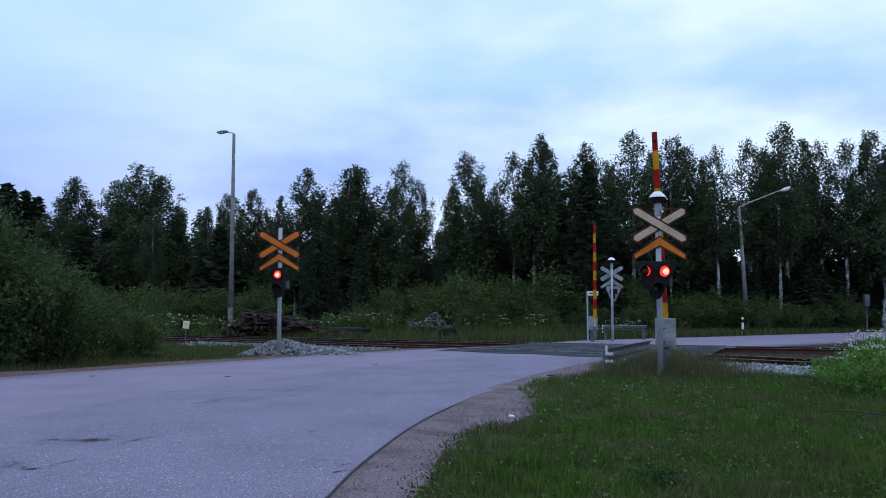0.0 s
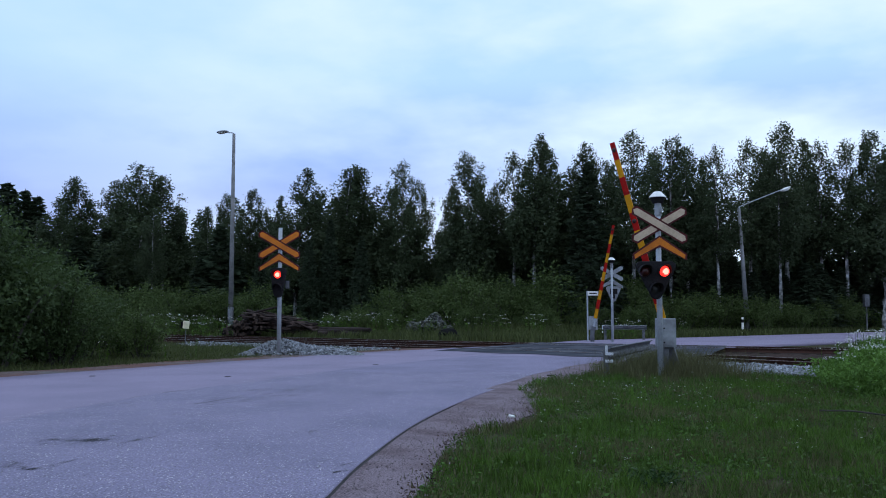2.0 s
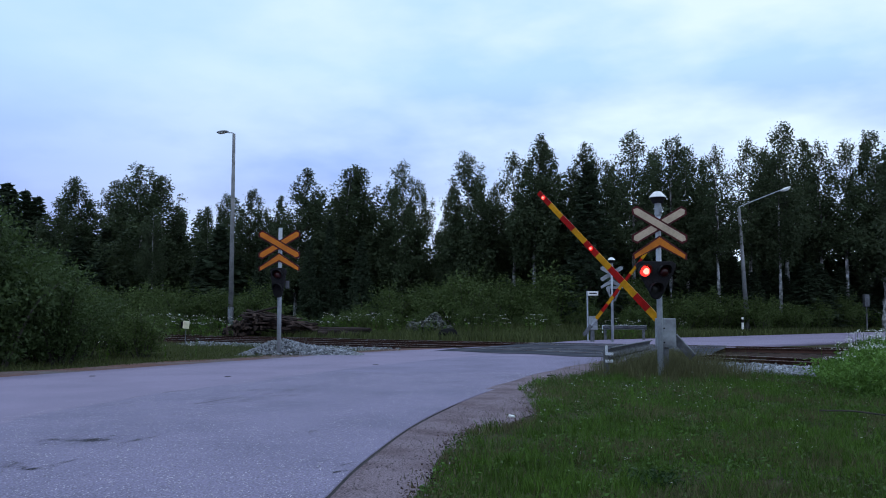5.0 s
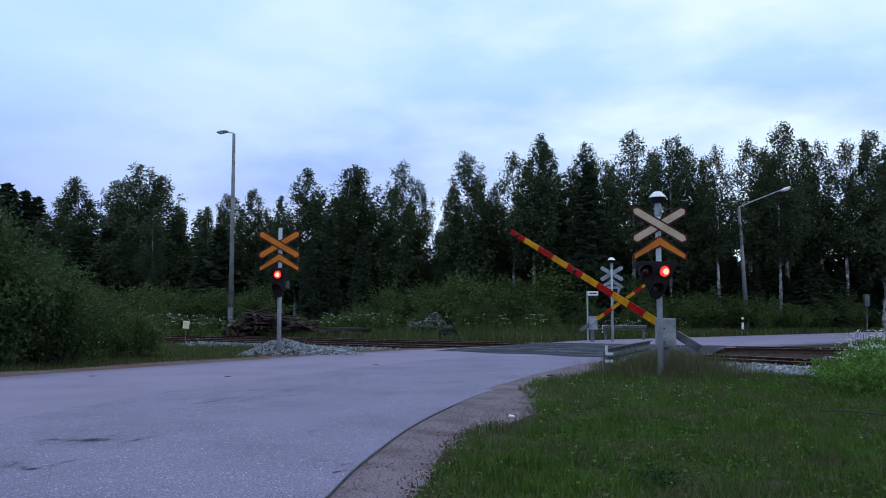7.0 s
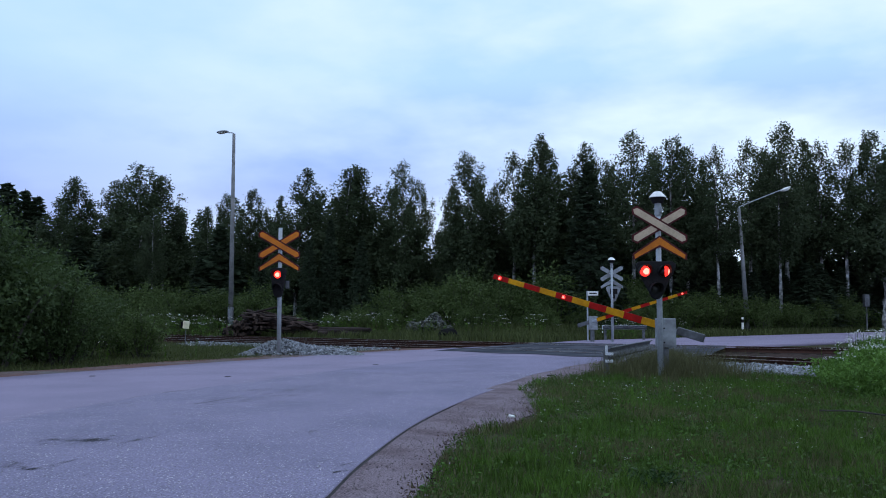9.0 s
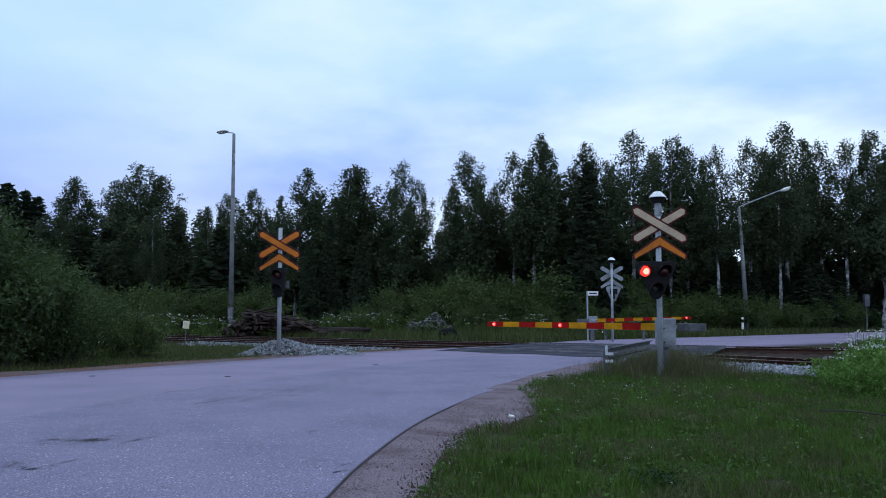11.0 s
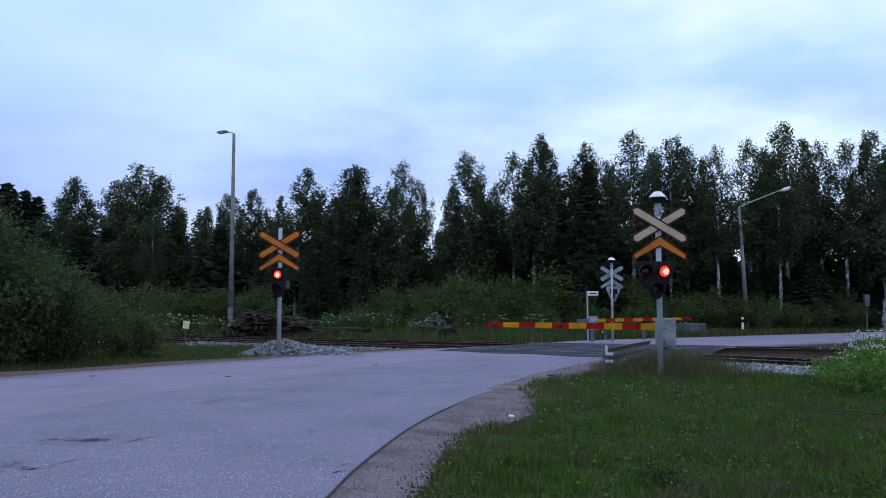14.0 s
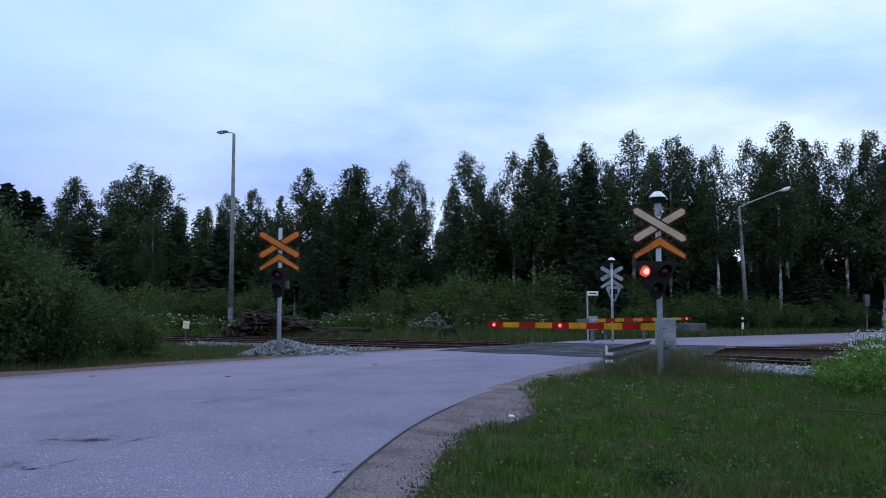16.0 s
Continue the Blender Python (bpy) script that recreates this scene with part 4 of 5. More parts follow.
def make_spruce(seed, h=12.0, leaves=6500, size=0.14, every=3):
    """A dark spruce: whorls of drooping branches thick with needles."""
    rs, r = np.random.default_rng(seed), random.Random(seed)
    t = empty("spruce_tree", Matrix(), "dark green spruce with drooping branches", "tree", "trees of the wood")
    bm = bmesh.new()
    limbs(bm, [Vector((0, 0, -0.3 + (h + 0.2) * k / 6)) for k in range(7)], 0.013 * h, 0.012, 8)
    pts, n = [], 0
    for k in range(150):
        f = 0.05 + 0.93 * (k / 150) ** 0.9
        reach = h * 0.19 * (1 - f) ** 0.85 * r.uniform(0.7, 1.15) + 0.1
        a = k * 2.4 + r.uniform(-0.3, 0.3)
        base = Vector((0, 0, f * h))
        tip = base + Vector((math.cos(a) * reach, math.sin(a) * reach, -0.25 * reach + 0.1))
        if k % every == 0:
            limbs(bm, [base, base.lerp(tip, 0.5) + Vector((0, 0, 0.06 * reach)), tip], 0.025, 0.006, 4)
        m = int(leaves / 150 * (0.35 + 1.5 * (1 - f)))
        s = np.sqrt(rs.uniform(0.02, 1, m))
        q = np.array(base)[None] + (np.array(tip) - np.array(base))[None] * s[:, None]
        w = reach * 0.28 * (1.15 - s)
        q += rs.normal(0, 1, (m, 3)) * np.stack([w, w, 0.35 * w + 0.04], 1)
        q[:, 2] -= np.abs(rs.normal(0, 0.1, m))
        pts.append(q)
    part("trunk", bm, DARKBARK, t)
    v, f = leaf_cards(np.concatenate(pts), size, rs, 0.3, 1.3)
    arrays("crown", v, f, NEEDLE, t)
    return t


def make_bush(seed, name, label, material, h, width, leaves, size, stems=16, bunch=60):
    """A many-stemmed bush with an uneven outline."""
    rs, r = np.random.default_rng(seed), random.Random(seed)
    t = empty(name, Matrix(), label, "bush", "bushes by the road")
    bm = bmesh.new()
    tips = []
    for k in range(stems):
        a, g = r.uniform(0, 6.283), r.random() ** 0.6
        top = Vector((math.cos(a) * width * g, math.sin(a) * width * g, h * (1.05 - 0.5 * g * g) * r.uniform(0.7, 1.0)))
        foot = Vector((math.cos(a) * width * 0.25 * g, math.sin(a) * width * 0.25 * g, -0.15))
        mid = foot.lerp(top, 0.5) + Vector((0, 0, 0.12 * h))
        path = spline([foot, mid, top], 4)
        limbs(bm, path, 0.012 * h + 0.006, 0.005, 3)
        for _ in range(bunch // 4):
            i = r.uniform(0.15, 1) * (len(path) - 1)
            c = path[int(i)].lerp(path[min(int(i) + 1, len(path) - 1)], i % 1)
            tips.append(c + Vector((r.gauss(0, 1), r.gauss(0, 1), r.gauss(0, 0.7))) * width * 0.16)
    part("stem_frame", bm, DARKBARK, t)
    per = leaves // len(tips)
    pts = np.concatenate([rs.normal(0, 1, (int(per * r.uniform(0.4, 1.7)), 3)) * width * 0.085 * np.array([1, 1, 1.2]) + np.array(c) for c in tips])
    pts = pts[pts[:, 2] > 0.02]
    v, f = leaf_cards(pts, size, rs, 0.7, 1.2)
    arrays("leaves", v, f, material, t)
    return t


def place(proto, x, y, z, s, w, turn):
    """Set a copy of a plant: s scales it, w widens it."""
    return copy_thing(proto, Matrix.LocRotScale((x, y, z), Euler((0, 0, turn)), (s * w, s * w, s)))


# trees: x, y, top, kind, width
STAND_WEST = [
    (-38.67, 75, 12.61, 's', 1.7), (-38.08, 77, 12.29, 's', 1.6), (-37.46, 78, 11.81, 's', 1.6), (-30.19, 66, 10.09, 'b', 1.3),
    (-27.18, 64, 11.29, 'b', 1.35), (-26.26, 66, 11.43, 'b', 1.2), (-23.49, 62, 10.48, 'b', 1.2), (-21.29, 60, 11.68, 'b', 1.3),
    (-19.78, 60, 10.91, 'b', 1.3), (-19.16, 56, 8.0, 't', 0.8), (-19.14, 62, 8.72, 'b', 0.9), (-17.62, 64, 9.14, 'b', 0.9),
    (-16.78, 66, 10.27, 'b', 0.9), (-14.27, 62, 10.14, 'b', 1.1), (-13.43, 64, 8.96, 'b', 0.8), (-10.07, 58, 10.94, 'b', 1.15),
    (-9.19, 60, 9.57, 'b', 0.8), (-11.57, 62, 9.64, 'b', 0.8),
]
STAND_MIDDLE = [
    (-7.08, 60, 11.48, 'b', 1.3), (-5.48, 61, 11.57, 'b', 1.3), (-4.03, 64, 10.56, 'b', 0.8), (-2.9, 60, 11.72, 'b', 0.9),
    (-1.58, 62, 10.69, 'b', 0.85), (-7.44, 56, 7.32, 's', 0.9), (-11.87, 55, 5.37, 's', 1), (-5.18, 54, 6.02, 's', 1.1),
    (-8.65, 55, 5.93, 's', 1), (0.62, 58, 9.88, 'b', 0.8), (1.68, 57, 11.78, 'b', 1), (2.85, 60, 10.91, 'b', 0.9),
    (4.06, 60, 10.18, 'b', 0.8), (4.83, 58, 12.16, 't', 1), (5.95, 56, 12.85, 'b', 1), (7.32, 58, 12.32, 'b', 0.9),
    (8.52, 58, 11.06, 'b', 0.9),
]
STAND_EAST = [
    (9.42, 57, 12.36, 'b', 1), (8.93, 52, 10.33, 's', 1.3), (10.44, 56, 11.1, 'b', 0.9), (12.24, 60, 11.88, 'b', 0.8),
    (12.1, 54, 12.73, 't', 1.1), (13.9, 57, 12.13, 'b', 0.8), (14.76, 55, 12.79, 'b', 1), (16.14, 56, 12.32, 'b', 0.9),
    (17.75, 58, 11.84, 'b', 0.9), (17.49, 54, 11.92, 't', 0.9), (20.25, 56, 12.77, 't', 1), (22.6, 60, 12.7, 'b', 0.8),
    (23.51, 58, 14.33, 't', 1.1), (21.8, 55, 11.97, 't', 0.9), (26.17, 62, 13.75, 'b', 0.9), (25.89, 58, 13.03, 't', 1),
    (27.3, 57.5, 12.9, 't', 1), (29.8, 57.5, 13.7, 'b', 1),
    (33.0, 60, 15.2, 'b', 1), (21.8, 38, 13.3, 'b', 1.1),
]



def build_wood():
    r = random.Random(11)
    birches = [make_birch(20 + k, 12.0, (13500, 12000, 14500, 11500, 14500, 12500)[k], (1.0, 0.85, 1.15, 0.9, 1.2, 0.95)[k], (0.28, 0.34, 0.24, 0.36, 0.26, 0.30)[k], 0.095) for k in range(6)]
    spruces = [make_spruce(50 + k) for k in range(3)]
    bare = [make_birch(80 + k, 12.0, 8200, 1.0, 0.42, 0.088) for k in range(2)]
    backs = [make_birch(40 + k, 12.0, 3600, 1.2, 0.12, 0.18) for k in range(2)]
    darks = [make_spruce(60 + k, 12.0, 2600, 0.235, 6) for k in range(2)]
    used = set()
    jobs = [(x, y, z, k, w) for x, y, z, k, w in STAND_WEST + STAND_MIDDLE + STAND_EAST]
    # a second row closes the wood behind the first
    for k in range(44):
        a = -36 + 73 * k / 43 + r.uniform(-0.6, 0.6)
        d = r.uniform(68, 80)
        top = 8.0 if -24 < a < -17 or -3.5 < a < 1.5 else r.uniform(9, 12) if a < 5 else r.uniform(11, 13.5)
        if 17.3 < a < 20.0 or 22.9 < a < 26.6:
            continue
        jobs.append((math.tan(radians(a)) * d, d, top, "k", 1.25))
    for k in range(34):
        a = -36 + 73 * k / 33 + r.uniform(-0.6, 0.6)
        d = r.uniform(84, 95)
        jobs.append((math.tan(radians(a)) * d, d, (7.5 if -24 < a < -17 or -3.5 < a < 1.5 else 6.8 if 17.6 < a < 19.8 or 23.2 < a < 26.2 else r.uniform(8.5, 10.8)), "d", 2.2))
    # low young spruces fill the wood's edge
    for k in range(44):
        a = -30 + 60 * k / 43 + r.uniform(-0.5, 0.5)
        d = r.uniform(58, 66)
        jobs.append((math.tan(radians(a)) * d, d, (r.uniform(5.0, 7.6) if a < 16 else r.uniform(4.0, 5.8)), "d", 1.8))
    # dark young spruces close the foot of the wood past the road
    for k in range(20):
        a = 10.5 + 20 * k / 19 + r.uniform(-0.3, 0.3)
        d = r.uniform(54.4, 56.5)
        while inside(np.array([math.tan(radians(a)) * d + 2.0]), np.array([d - 1.2]), ROAD_POLY)[0]:
            d += 0.7
        jobs.append((math.tan(radians(a)) * d, d + 0.4, r.uniform(3.6, 5.4), "d", 1.9))
    jobs += [(29.4, 62, 6.7, "d", 1.6), (30.6, 63, 5.6, "d", 1.6), (21.4, 64, 5.8, "d", 1.6)]
    for x, y, top, kind, w in jobs:
        pool = birches if kind == "b" else backs if kind == "k" else darks if kind == "d" else bare if kind == "t" else spruces
        fresh = [q for q in pool if q.name not in used]
        p = fresh[0] if fresh else r.choice(pool)
        s = (top - 0.1) / 11.75
        turn = r.uniform(0, 6.283)
        if p.name not in used:
            used.add(p.name)
            p.matrix_basis = Matrix.LocRotScale((x, y, 0.0 if x > 12 else 0.15), Euler((0, 0, turn)), (s * w, s * w, s))
        else:
            c = place(p, x, y, 0.15, s, w, turn)
            c.matrix_basis = Matrix.LocRotScale((x, y, 0.0 if x > 12 else 0.15), Euler((0, 0, turn)), (s * w, s * w, s))


def spread(proto, spots, r):
    for n, (x, y, s, w) in enumerate(spots):
        m = Matrix.LocRotScale((x, y, 0.0 if y < 40 or x > 12 else 0.15), Euler((0, 0, r.uniform(0, 6.28))), (s * w, s * w, s))
        if n == 0:
            proto.matrix_basis = m
        else:
            copy_thing(proto, Matrix()).matrix_basis = m


def build_bushes():
    r = random.Random(5)
    w = make_bush(70, "willow_bush", "dense grey-green willow bush at the road's edge", WILLOW, 3.4, 1.7, 17000, 0.048, 22, 90)
    spread(w, [(-10.6, 19.8, 1.05, 1.0), (-12.2, 21.5, 1.25, 1.0), (-9.6, 21.4, 0.72, 1.0), (-11.0, 23.5, 0.9, 1.1), (-14.5, 22.5, 1.3, 1.0)], r)
    s = make_bush(71, "young_shrub", "young green deciduous shrub below the trees", SHRUB, 3.0, 1.6, 5400, 0.058, 16, 70)
    spots = []
    for k in range(52):
        a = -28 + 57 * k / 51 + r.uniform(-0.4, 0.4)
        d = r.uniform(50, 56) if a < 13 else r.uniform(51.5, 54)
        k = r.uniform(0.75, 1.0) if a < -12 else r.uniform(0.2, 0.4) if a < -4 else r.uniform(0.85, 1.3) if a < 12.5 else r.uniform(0.5, 0.95)
        while a > 12 and inside(np.array([math.tan(radians(a)) * d + 1.6]), np.array([d - 1.0]), ROAD_POLY)[0]:
            d += 1.0
        spots.append((math.tan(radians(a)) * d, d, k, r.uniform(1.0, 1.3)))
    for k in range(16):
        a = -18 + 32 * k / 15 + r.uniform(-0.8, 0.8)
        spots.append((math.tan(radians(a)) * 48, 48.5, r.uniform(0.25, 0.6), 1.3))
    spots += [(-8.6, 24.5, 0.45, 1.2), (-9.8, 26.0, 0.55, 1.1), (-10.4, 24.6, 0.6, 1.1), (-12.0, 30.0, 0.6, 1.2), (-13.5, 28.0, 0.7, 1.2), (-15, 33, 0.8, 1.1)]
    spread(s, spots, r)


def blades(name, x, y, z, height, width, material, label, category="grass", plain=False):
    """Many separate grass blades, each bent over a little."""
    n = len(x)
    a, b = rng.uniform(0, 6.283, n), rng.uniform(0, 6.283, n)
    h = height * rng.uniform(0.45, 1.25, n)
    wx, wy = np.cos(a) * width / 2, np.sin(a) * width / 2
    bx, by = np.cos(b) * h * 0.25, np.sin(b) * h * 0.25
    o = np.stack([x, y, z], 1)
    lift = lambda k, dx, dy: o + np.stack([dx, dy, h * k], 1)
    if plain:
        v = np.stack([lift(0, -wx, -wy), lift(0, wx, wy), lift(1.0, bx * 1.8, by * 1.8)], 1).reshape(-1, 3)
        return tagged(arrays(name, v, np.arange(n * 3).reshape(-1, 3), material), label, category, kind="stuff")
    v = np.stack([lift(0, -wx, -wy), lift(0, wx, wy), lift(0.55, wx * 0.8 + bx * 0.4, wy * 0.8 + by * 0.4), lift(0.55, -wx * 0.8 + bx * 0.4, -wy * 0.8 + by * 0.4),
                  lift(1.0, bx * 1.6, by * 1.6)], 1).reshape(-1, 3)
    i = np.arange(n)[:, None] * 5
    f = np.concatenate([i + np.array([[0, 1, 2]]), i + np.array([[0, 2, 3]]), i + np.array([[3, 2, 4]])])
    return tagged(arrays(name, v, f, material), label, category, kind="stuff")


def umbels(name, x, y, base, height, label, head=0.05, florets=9, leaf=0.06):
    """Tall weeds: thin stems with flat white flower heads and some leaves."""
    n = len(x)
    h = height * rng.uniform(0.6, 1.15, n)
    top = np.stack([x + rng.normal(0, 0.05, n), y + rng.normal(0, 0.05, n), base + h], 1)
    foot = np.stack([x, y, np.full(n, base)], 1)
    w = np.array([0.006, 0, 0])
    sv = np.stack([foot - w, foot + w, top + w * 0.5, top - w * 0.5], 1).reshape(-1, 3)
    sf = np.arange(n * 4).reshape(-1, 4)
    q = np.repeat(top, florets, 0) + rng.normal(0, 1, (n * florets, 3)) * np.array([head, head, head * 0.25])
    fv, ff = leaf_cards(q, head * 0.42, rng, 0.15, 0.8)
    m = 8
    lc = np.repeat(foot, m, 0) + (np.repeat(top - foot, m, 0)) * rng.uniform(0.05, 0.8, (n * m, 1)) + rng.normal(0, leaf * 1.2, (n * m, 3))
    lv, lf = leaf_cards(lc, leaf, rng, 0.5, 1.3)
    v = np.concatenate([sv, fv, lv])
    f = np.concatenate([sf, ff + len(sv), lf + len(sv) + len(fv)])
    idx = np.concatenate([np.zeros(len(sf)), np.ones(len(ff)), np.zeros(len(lf))])
    return tagged(arrays(name, v, f, [BLADE, PETAL], index=idx), label, "weeds", kind="stuff")




def scatter(n, x0, x1, y0, y1, bias=1.0):
    x = rng.uniform(x0, x1, n)
    y = y0 + (y1 - y0) * rng.uniform(0, 1, n) ** bias
    ok = ~inside(x, y, ROAD_POLY) & ~inside(x, y, SHOULDER_POLY)
    return x[ok], y[ok]


def ground_z(x, y):
    return np.array([-0.09 + 0.05 * noise.noise((a * 0.35, b * 0.35, 0)) for a, b in zip(x, y)])


def build_grass():
    # lawn-like verge inside the curve, uneven in height
    x, y = scatter(420000, -0.4, 13, 4.6, 22, 1.3)
    ok = (np.abs(x) < 0.56 * y + 0.6) & ~on_tracks(x, y, 2.2) & ~((x > 5.8) & on_tracks(x, y, 5.7))
    x, y = x[ok], y[ok]
    patch = np.array([0.7 * noise.noise((a * 0.7, b * 0.7, 4)) + 0.55 * noise.noise((a * 2.6, b * 2.6, 9)) for a, b in zip(x, y)])
    keep = rng.uniform(0, 1, len(x)) < 0.75 + 0.9 * patch
    x, y, patch = x[keep], y[keep], patch[keep]
    blades("verge_grass", x, y, ground_z(x, y), 0.075 * (1 + 0.9 * patch), 0.013, BLADE, "short uneven green grass on the verge", plain=True)
    # taller tufts standing out of the grass
    tx, ty = scatter(700, 0.2, 9.5, 5.2, 18, 1.1)
    far = ~on_tracks(tx, ty, 5.7)
    tx, ty = np.repeat(tx[far], 34), np.repeat(ty[far], 34)
    tx, ty = tx + rng.normal(0, 0.055, len(tx)), ty + rng.normal(0, 0.055, len(ty))
    blades("grass_tufts", tx, ty, ground_z(tx, ty), 0.17, 0.009, BLADE, "taller darker tufts in the verge grass")
    # low herbs among the blades
    x, y = scatter(90000, -0.3, 12, 4.6, 21, 1.3)
    ok = (np.abs(x) < 0.56 * y + 0.6) & ~on_tracks(x, y, 2.4) & ~((x > 5.8) & on_tracks(x, y, 5.7))
    x, y = x[ok], y[ok]
    keep = rng.uniform(0, 1, len(x)) < 0.5 + 1.3 * np.array([noise.noise((a * 0.9, b * 0.9, 21)) for a, b in zip(x, y)])
    x, y = x[keep], y[keep]
    v, f = leaf_cards(np.stack([x, y, ground_z(x, y) + rng.uniform(0.02, 0.11, len(x))], 1), 0.019, rng, 0.35)
    tagged(arrays("low_herbs", v, f, HERB), "low broad-leaved herbs and clover in the grass", "weeds", kind="stuff")
    x, y = scatter(9000, 0.2, 12, 5, 22, 1.0)
    ok = ~on_tracks(x, y, 2.0)
    blades("dry_grass", x[ok], y[ok], ground_z(x[ok], y[ok]), 0.14, 0.006, DRY, "pale dry stalks among the grass")
    # dry tall grass round the signal's foot and the guardrail
    n = 9500
    x, y = rng.normal(4.7, 0.62, n), rng.normal(17.6, 0.6, n)
    ok = ~inside(x, y, ROAD_POLY)
    blades("tall_dry_grass", x[ok], y[ok], ground_z(x[ok], y[ok]), 0.44 * rng.uniform(0.4, 1.4, ok.sum()), 0.008, DRY, "tall dry brownish grass round the signal's foot")
    n = 3600
    t = rng.uniform(0, 1, n)
    x, y = 3.95 + 1.5 * t + np.abs(rng.normal(0.15, 0.25, n)), 17.5 + 3.6 * t + rng.normal(0, 0.2, n)
    blades("guardrail_grass", x, y, ground_z(x, y), 0.46, 0.008, DRY, "tall dry grass growing along the guardrail")
    # dry tufts and debris on the shoulder
    n = 4200
    k = rng.integers(0, len(NEAR_CURVE), n)
    c = np.array([tuple(p) for p in NEAR_CURVE])[k] + rng.normal(0, 0.28, (n, 2)) + np.array([0.90, -0.25])
    c = c[(c[:, 1] > 4.5) & (c[:, 1] < 17) & ~inside(c[:, 0], c[:, 1], ROAD_POLY)]
    blades("shoulder_tufts", c[:, 0], c[:, 1], np.full(len(c), -0.06), 0.07, 0.012, DRY, "sparse dry tufts on the gravel shoulder", plain=True)
    # weeds with white umbels beside the track
    n = 1100
    x, y = rng.uniform(7.0, 12.5, n), rng.uniform(13.4, 18.6, n)
    ok = x > 0.42 * y + 0.80 + rng.normal(0, 0.25, n)
    umbels("flowering_weeds", x[ok], y[ok], -0.1, 0.34 + 0.54 * np.clip((x[ok] - 0.42 * y[ok] + 0.2) / 1.4, 0.3, 1.05), "tall green weeds with white flower heads", 0.038, 9, 0.03)
    n = 90000
    x, y = rng.uniform(6.4, 13, n), rng.uniform(12.5, 18, n)
    ok = x > 0.42 * y + 0.62 + rng.normal(0, 0.3, n)
    x, y = x[ok], y[ok]
    tall = 0.62 + 0.35 * np.array([noise.noise((a * 1.4, b * 1.4, 8)) for a, b in zip(x, y)])
    tall *= np.clip((x - 0.42 * y + 0.2) / 1.4, 0.5, 1.05)
    z = -0.05 + tall * rng.uniform(0, 1, len(x)) ** 0.6
    v, f = leaf_cards(np.stack([x, y, z], 1), 0.024, rng, 0.7, 1.6)
    tagged(arrays("leafy_weeds", v, f, WEED), "dense bright green leafy weeds beside the track", "weeds", kind="stuff")
    n = 9000
    x, y = rng.uniform(6.6, 14, n), rng.uniform(12.5, 18, n)
    ok = x > 0.42 * y + 0.62 + rng.normal(0, 0.3, n)
    blades("tall_weeds", x[ok], y[ok], ground_z(x[ok], y[ok]), 0.42, 0.022, WEED, "rank bright green weeds beside the track", "weeds")
    # grass along the outer verge and between road and track
    x, y = scatter(60000, -16, -0.5, 16, 36)
    ok = ~on_tracks(x, y, 1.7) & (y > 19.2 + (x + 8.77) * 1.28) & ~(on_tracks(x, y, 3.4) & (x > -10.5) & (rng.uniform(0, 1, len(x)) < 0.6))
    blades("far_verge_grass", x[ok], y[ok], ground_z(x[ok], y[ok]), 0.13, 0.02, MEADOW, "rough grass between the road and the tracks", plain=True)
    n = 26
    x, y = rng.uniform(-11, -7, n), rng.uniform(19, 27, n)
    ok = y > 20.5 + (x + 8.77) * 1.28
    umbels("white_flowers", x[ok], y[ok], -0.05, 0.6, "scattered white flowers in the rough grass", 0.04, 5, 0.025)
    # meadow past the tracks
    x, y = scatter(70000, -32, 30, 33, 56)
    ok = (y > np.where(x < 20, 36.95 - 0.62 * x + 0.0075 * x * x, 28) + 1.2) & ((x < 8.5) | (y > 34 + (x - 8) * 0.75)) & (np.hypot(x - 18.2, y - 51.5) > 1.3)
    z = -0.05 + 0.35 * np.clip((y[ok] - (44 - 0.5 * x[ok])) / 12, 0, 1) * np.clip((13 - x[ok]) / 6, 0, 1)
    blades("meadow_grass", x[ok], y[ok], z, 0.38, 0.045, MEADOW, "tall rough meadow grass below the wood")
    for n, x0, x1, y0, y1, hh in ((80, -17, -10.4, 43.5, 48, 1.0), (40, -6.8, -3.4, 45.5, 49, 1.1), (28, 7.4, 9.3, 40, 41.5, 0.75), (70, -20, 14, 45, 52, 0.9), (46, 27.5, 32, 57.5, 60, 1.3)):
        umbels("white_flowers", rng.uniform(x0, x1, n), rng.uniform(y0, y1, n), 0.0, hh, "tall weeds with white flower heads past the tracks", 0.065, 8)
    # rank weeds grown up in front of and over the rubble
    x, y = rng.normal(-0.85, 1.2, 320), rng.uniform(45.6, 46.8, 320)
    blades("rubble_weeds", x, y, np.full(320, 0.1), 0.5 * rng.uniform(0.5, 1.3, 320), 0.04, MEADOW, "rank weeds growing over the heap of rubble", "weeds")
    # taller clumps in the meadow
    x, y = scatter(16000, -24, 10, 42, 51)
    h = np.array([noise.noise((a * 0.55, b * 0.55, 31)) for a, b in zip(x, y)])
    ok = (h > 0.08) & (y > 43.5 - 0.55 * x) & (x < 8) & ((np.abs(x + 0.85) > 1.5) | (y > 48))
    blades("meadow_clumps", x[ok], y[ok], np.full(ok.sum(), 0.05), 0.45 + 0.9 * h[ok], 0.04, MEADOW, "taller clumps of rough grass in the meadow")
    n = 60
    umbels("white_flowers", rng.uniform(-3.2, 5.5, n), rng.uniform(44.5, 48, n), 0.0, 1.0, "tall weeds with white flower heads round the rubble", 0.06, 7)
    # thin matted dead grass in patches of the verge
    x, y = scatter(170000, -0.2, 11, 4.6, 18, 1.2)
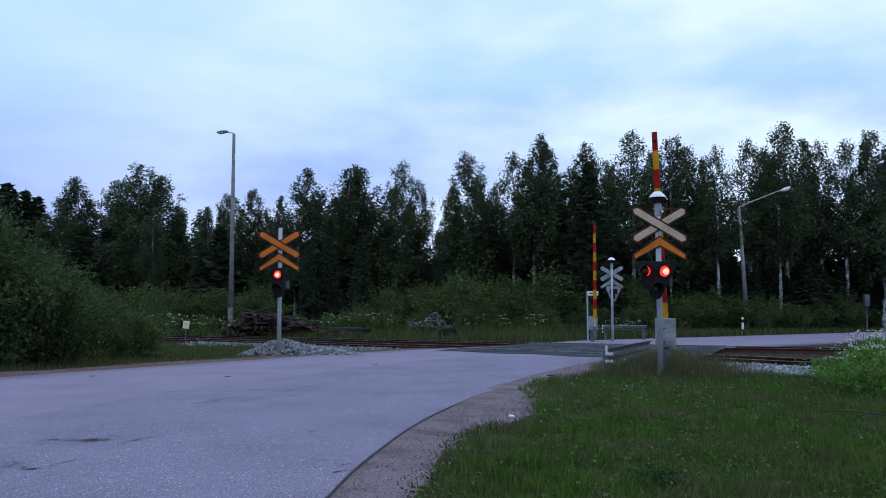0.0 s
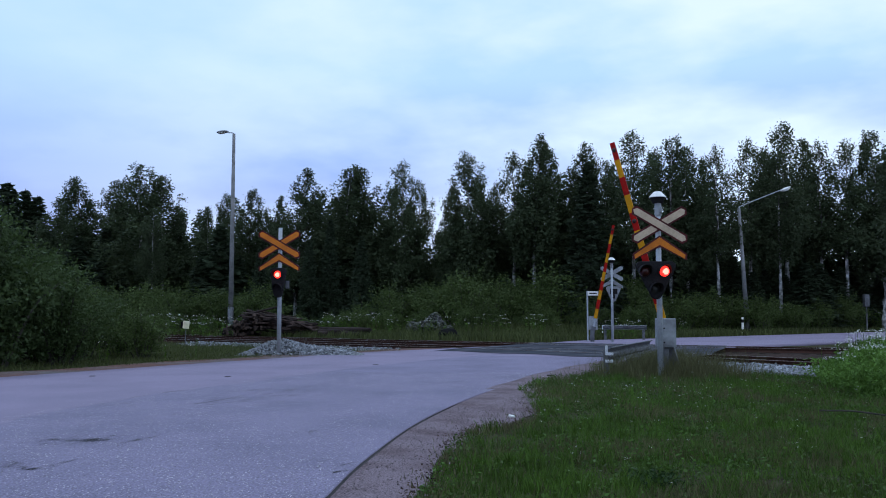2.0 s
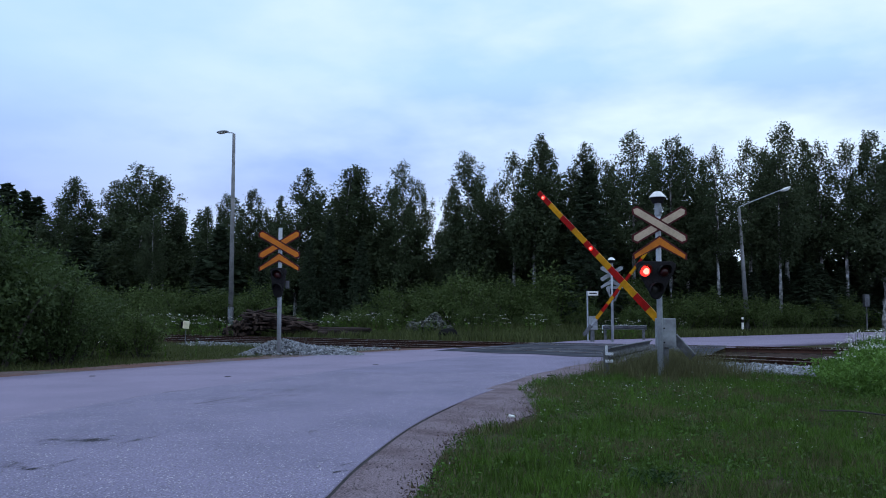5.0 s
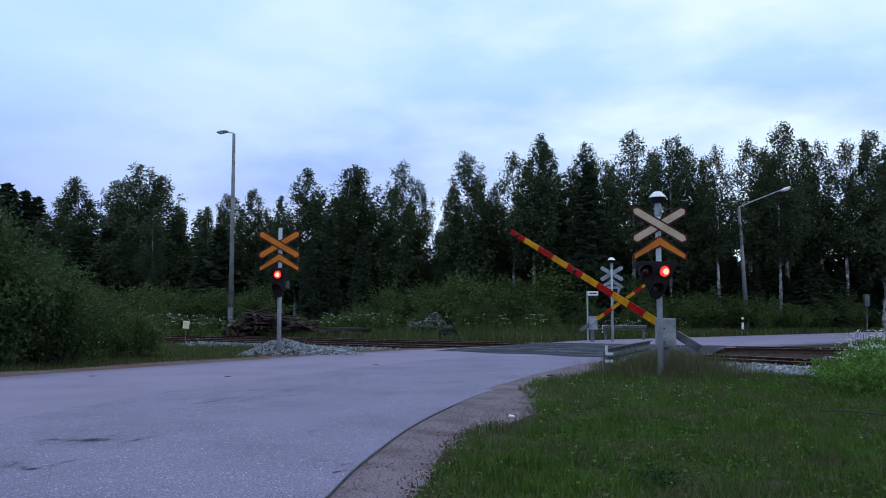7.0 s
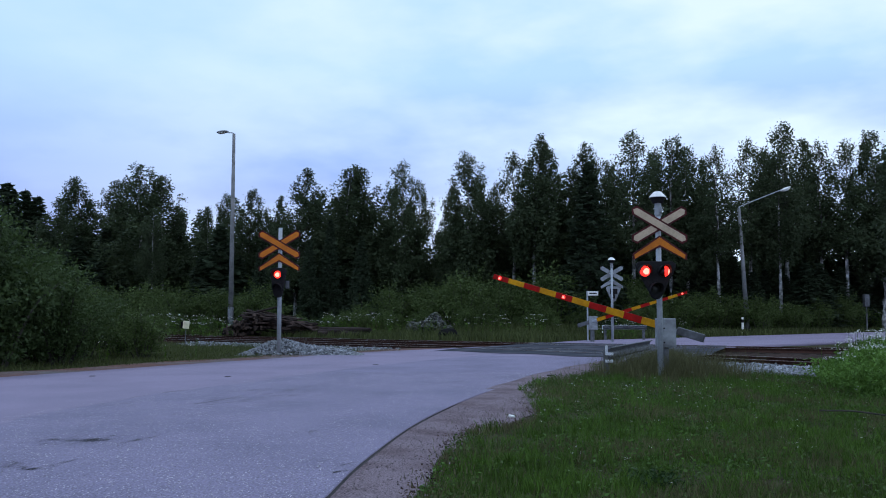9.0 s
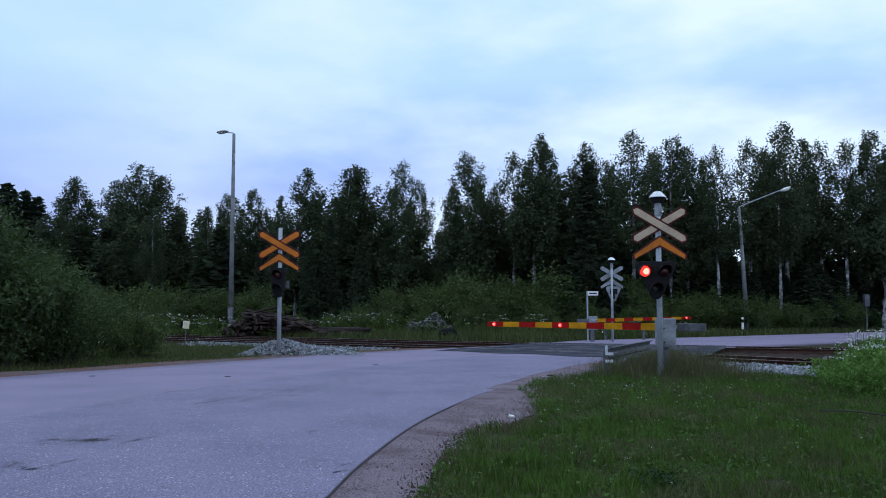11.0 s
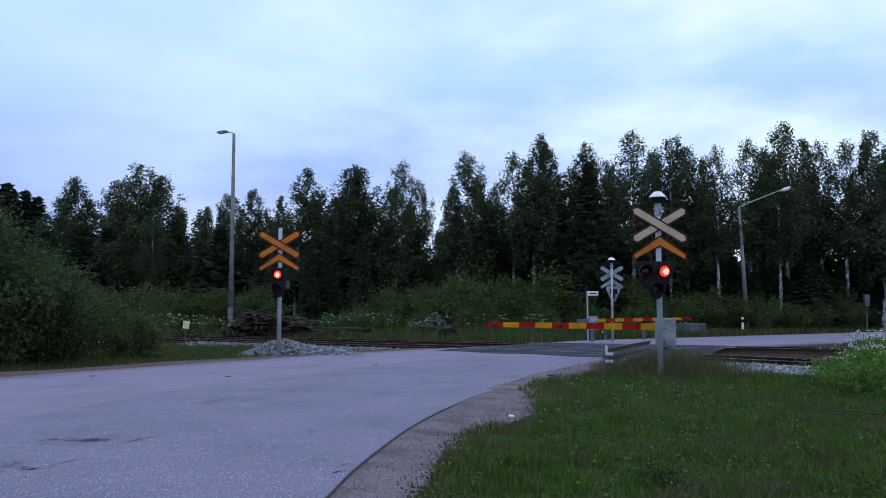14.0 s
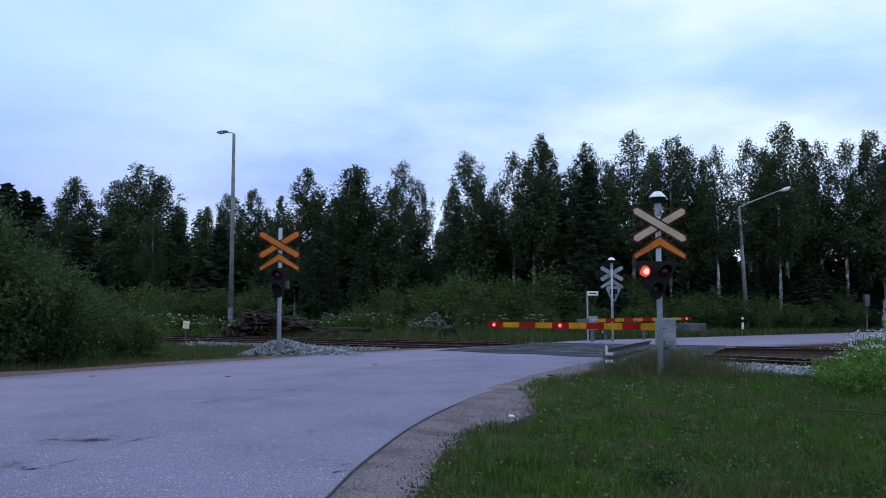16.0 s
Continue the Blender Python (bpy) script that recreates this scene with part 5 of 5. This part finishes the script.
    dead = np.array([noise.noise((a * 0.8, b * 0.8, 44)) + 0.5 * noise.noise((a * 2.9, b * 2.9, 45)) for a, b in zip(x, y)])
    ok = (dead > 0.02) & (np.abs(x) < 0.56 * y + 0.6) & ~on_tracks(x, y, 5.7)
    blades("dead_grass", x[ok], y[ok], ground_z(x[ok], y[ok]) + 0.03, 0.085, 0.010, DRY, "matted brown dead grass in the verge", plain=True)
    # fallen leaves and crumbs of turf along the edge of the grass
    e = np.array(SHOULDER_POLY[2:17])
    n = 2300
    k, t = rng.integers(0, len(e) - 1, n), rng.uniform(0, 1, (n, 1))
    c = e[k] * (1 - t) + e[k + 1] * t + rng.normal(0, 0.10, (n, 2)) * np.array([1, 1.6])
    v, f = leaf_cards(np.column_stack([c, rng.uniform(-0.055, -0.02, n)]), 0.010, rng, 0.25, 1.2)
    tagged(arrays("leaf_litter", v, f, LITTER), "dead brown leaves and crumbs along the grass edge", "litter", kind="stuff")
    # a dark clump of broad-leaved weeds and two pale ones
    n = 360
    c = rng.normal(0, 1, (n, 3)) * np.array([0.09, 0.13, 0.03]) + np.array([1.60, 6.6, -0.01])
    v, f = leaf_cards(c, 0.017, rng, 0.5, 1.4)
    tagged(arrays("dark_weeds", v, f, DARKHERB), "dark clump of broad-leaved weeds in the grass", "weeds", kind="stuff")
    umbels("white_flowers", rng.normal(3.1, 0.07, 9), rng.normal(7.6, 0.08, 9), -0.08, 0.20, "pale clump of flowering weeds in the grass", 0.014, 5, 0.015)
    umbels("white_flowers", rng.normal(3.4, 0.6, 34), rng.normal(12.6, 0.9, 34), -0.08, 0.22, "scattered white flowers in the verge grass", 0.017, 5, 0.015)
    # small white flowers in the near grass
    n = 300
    x, y = scatter(n, 1.0, 9, 6, 17)
    umbels("daisies", x, y, -0.08, 0.2, "small white flowers dotted in the verge grass", 0.014, 5, 0.012)


build_wood()
build_bushes()
build_grass()


# ---- what moves: the booms sink, the lamps flash ----
def boom_angle_rows(pivot, yaw, angles):
    return [(t, pose(0, 0, pivot, 0, -a, yaw)) for t, a in angles]


def flashing(lamp, lit_first, first, start=0.0, behind=0, lag=0.0, glowing=False):
    """Turn the lamp's bright half forwards and backwards; it stays dark before start, or fades out as the clip begins."""
    at = lamp.matrix_basis.translation.copy()
    rows, turn, lit = [], 0, lit_first and start == 0.0
    turn = behind if lit else behind + 180
    if glowing:
        rows += [(0.0, pose(*at, 0, 0, turn - 75)), (0.067, pose(*at, 0, 0, turn))]
    else:
        rows.append((0.0, pose(*at, 0, 0, turn)))
    k = 0
    while first + 0.4285 * k < 15.95:
        t = first + 0.4285 * k
        want = lit_first if k % 2 else not lit_first
        k += 1
        if t < start - 0.1 or want == lit:
            continue
        t += lag + (-0.04 if want else 0.075)
        for dt, da in ((-2, 0), (-1, 60), (0, 120), (1, 180)):
            rows.append((t + dt / FPS, pose(*at, 0, 0, turn + da)))
        turn, lit = turn + 180, want
    rows = [q for q in rows if q[0] <= 16.0]
    if rows[-1][0] < 15.99:
        rows.append((16.0, rows[-1][1]))
    walk(lamp, rows)


def motions():
    fall = [(0, 88), (0.65, 88), (1.0, 84.8), (1.5, 79.9), (2.0, 74.9), (2.5, 70.0), (3.0, 65.4), (3.5, 60.9), (4.2, 54.0), (6.3, 37.0), (7.0, 31.6), (7.5, 27.6), (8.0, 23.5), (8.5, 19.9), (9.0, 16.0), (9.7, 10.5), (10.3, 5.5), (10.8, 1.6), (11.1, 0.3), (11.3, 0.3), (16.0, 0.3)]
    walk(NEAR_BOOM, boom_angle_rows(0.95, NEAR_YAW, fall))
    far = [(0, 89.5), (0.65, 89.5), (1.0, 87), (1.5, 82), (3.0, 68.5), (4.2, 57.5), (6.3, 39.5), (7.5, 29), (8.5, 20.4), (9.0, 16.2), (9.7, 11), (10.4, 5.5), (11.0, 1.8), (11.3, 1.4), (16.0, 1.4)]
    walk(FAR_BOOM, boom_angle_rows(0.90, FAR_YAW, far))
    flashing(LAMPS["right"], True, 0.385)
    flashing(LAMPS["west"], True, 0.385, lag=0.03)
    flashing(LAMPS["left"], False, 0.385, glowing=True)
    for o in NEAR_LAMPS:
        flashing(o, False, 0.385, 3.7, 180)
    for o in FAR_LAMPS:
        flashing(o, False, 0.385, 3.7)


motions()
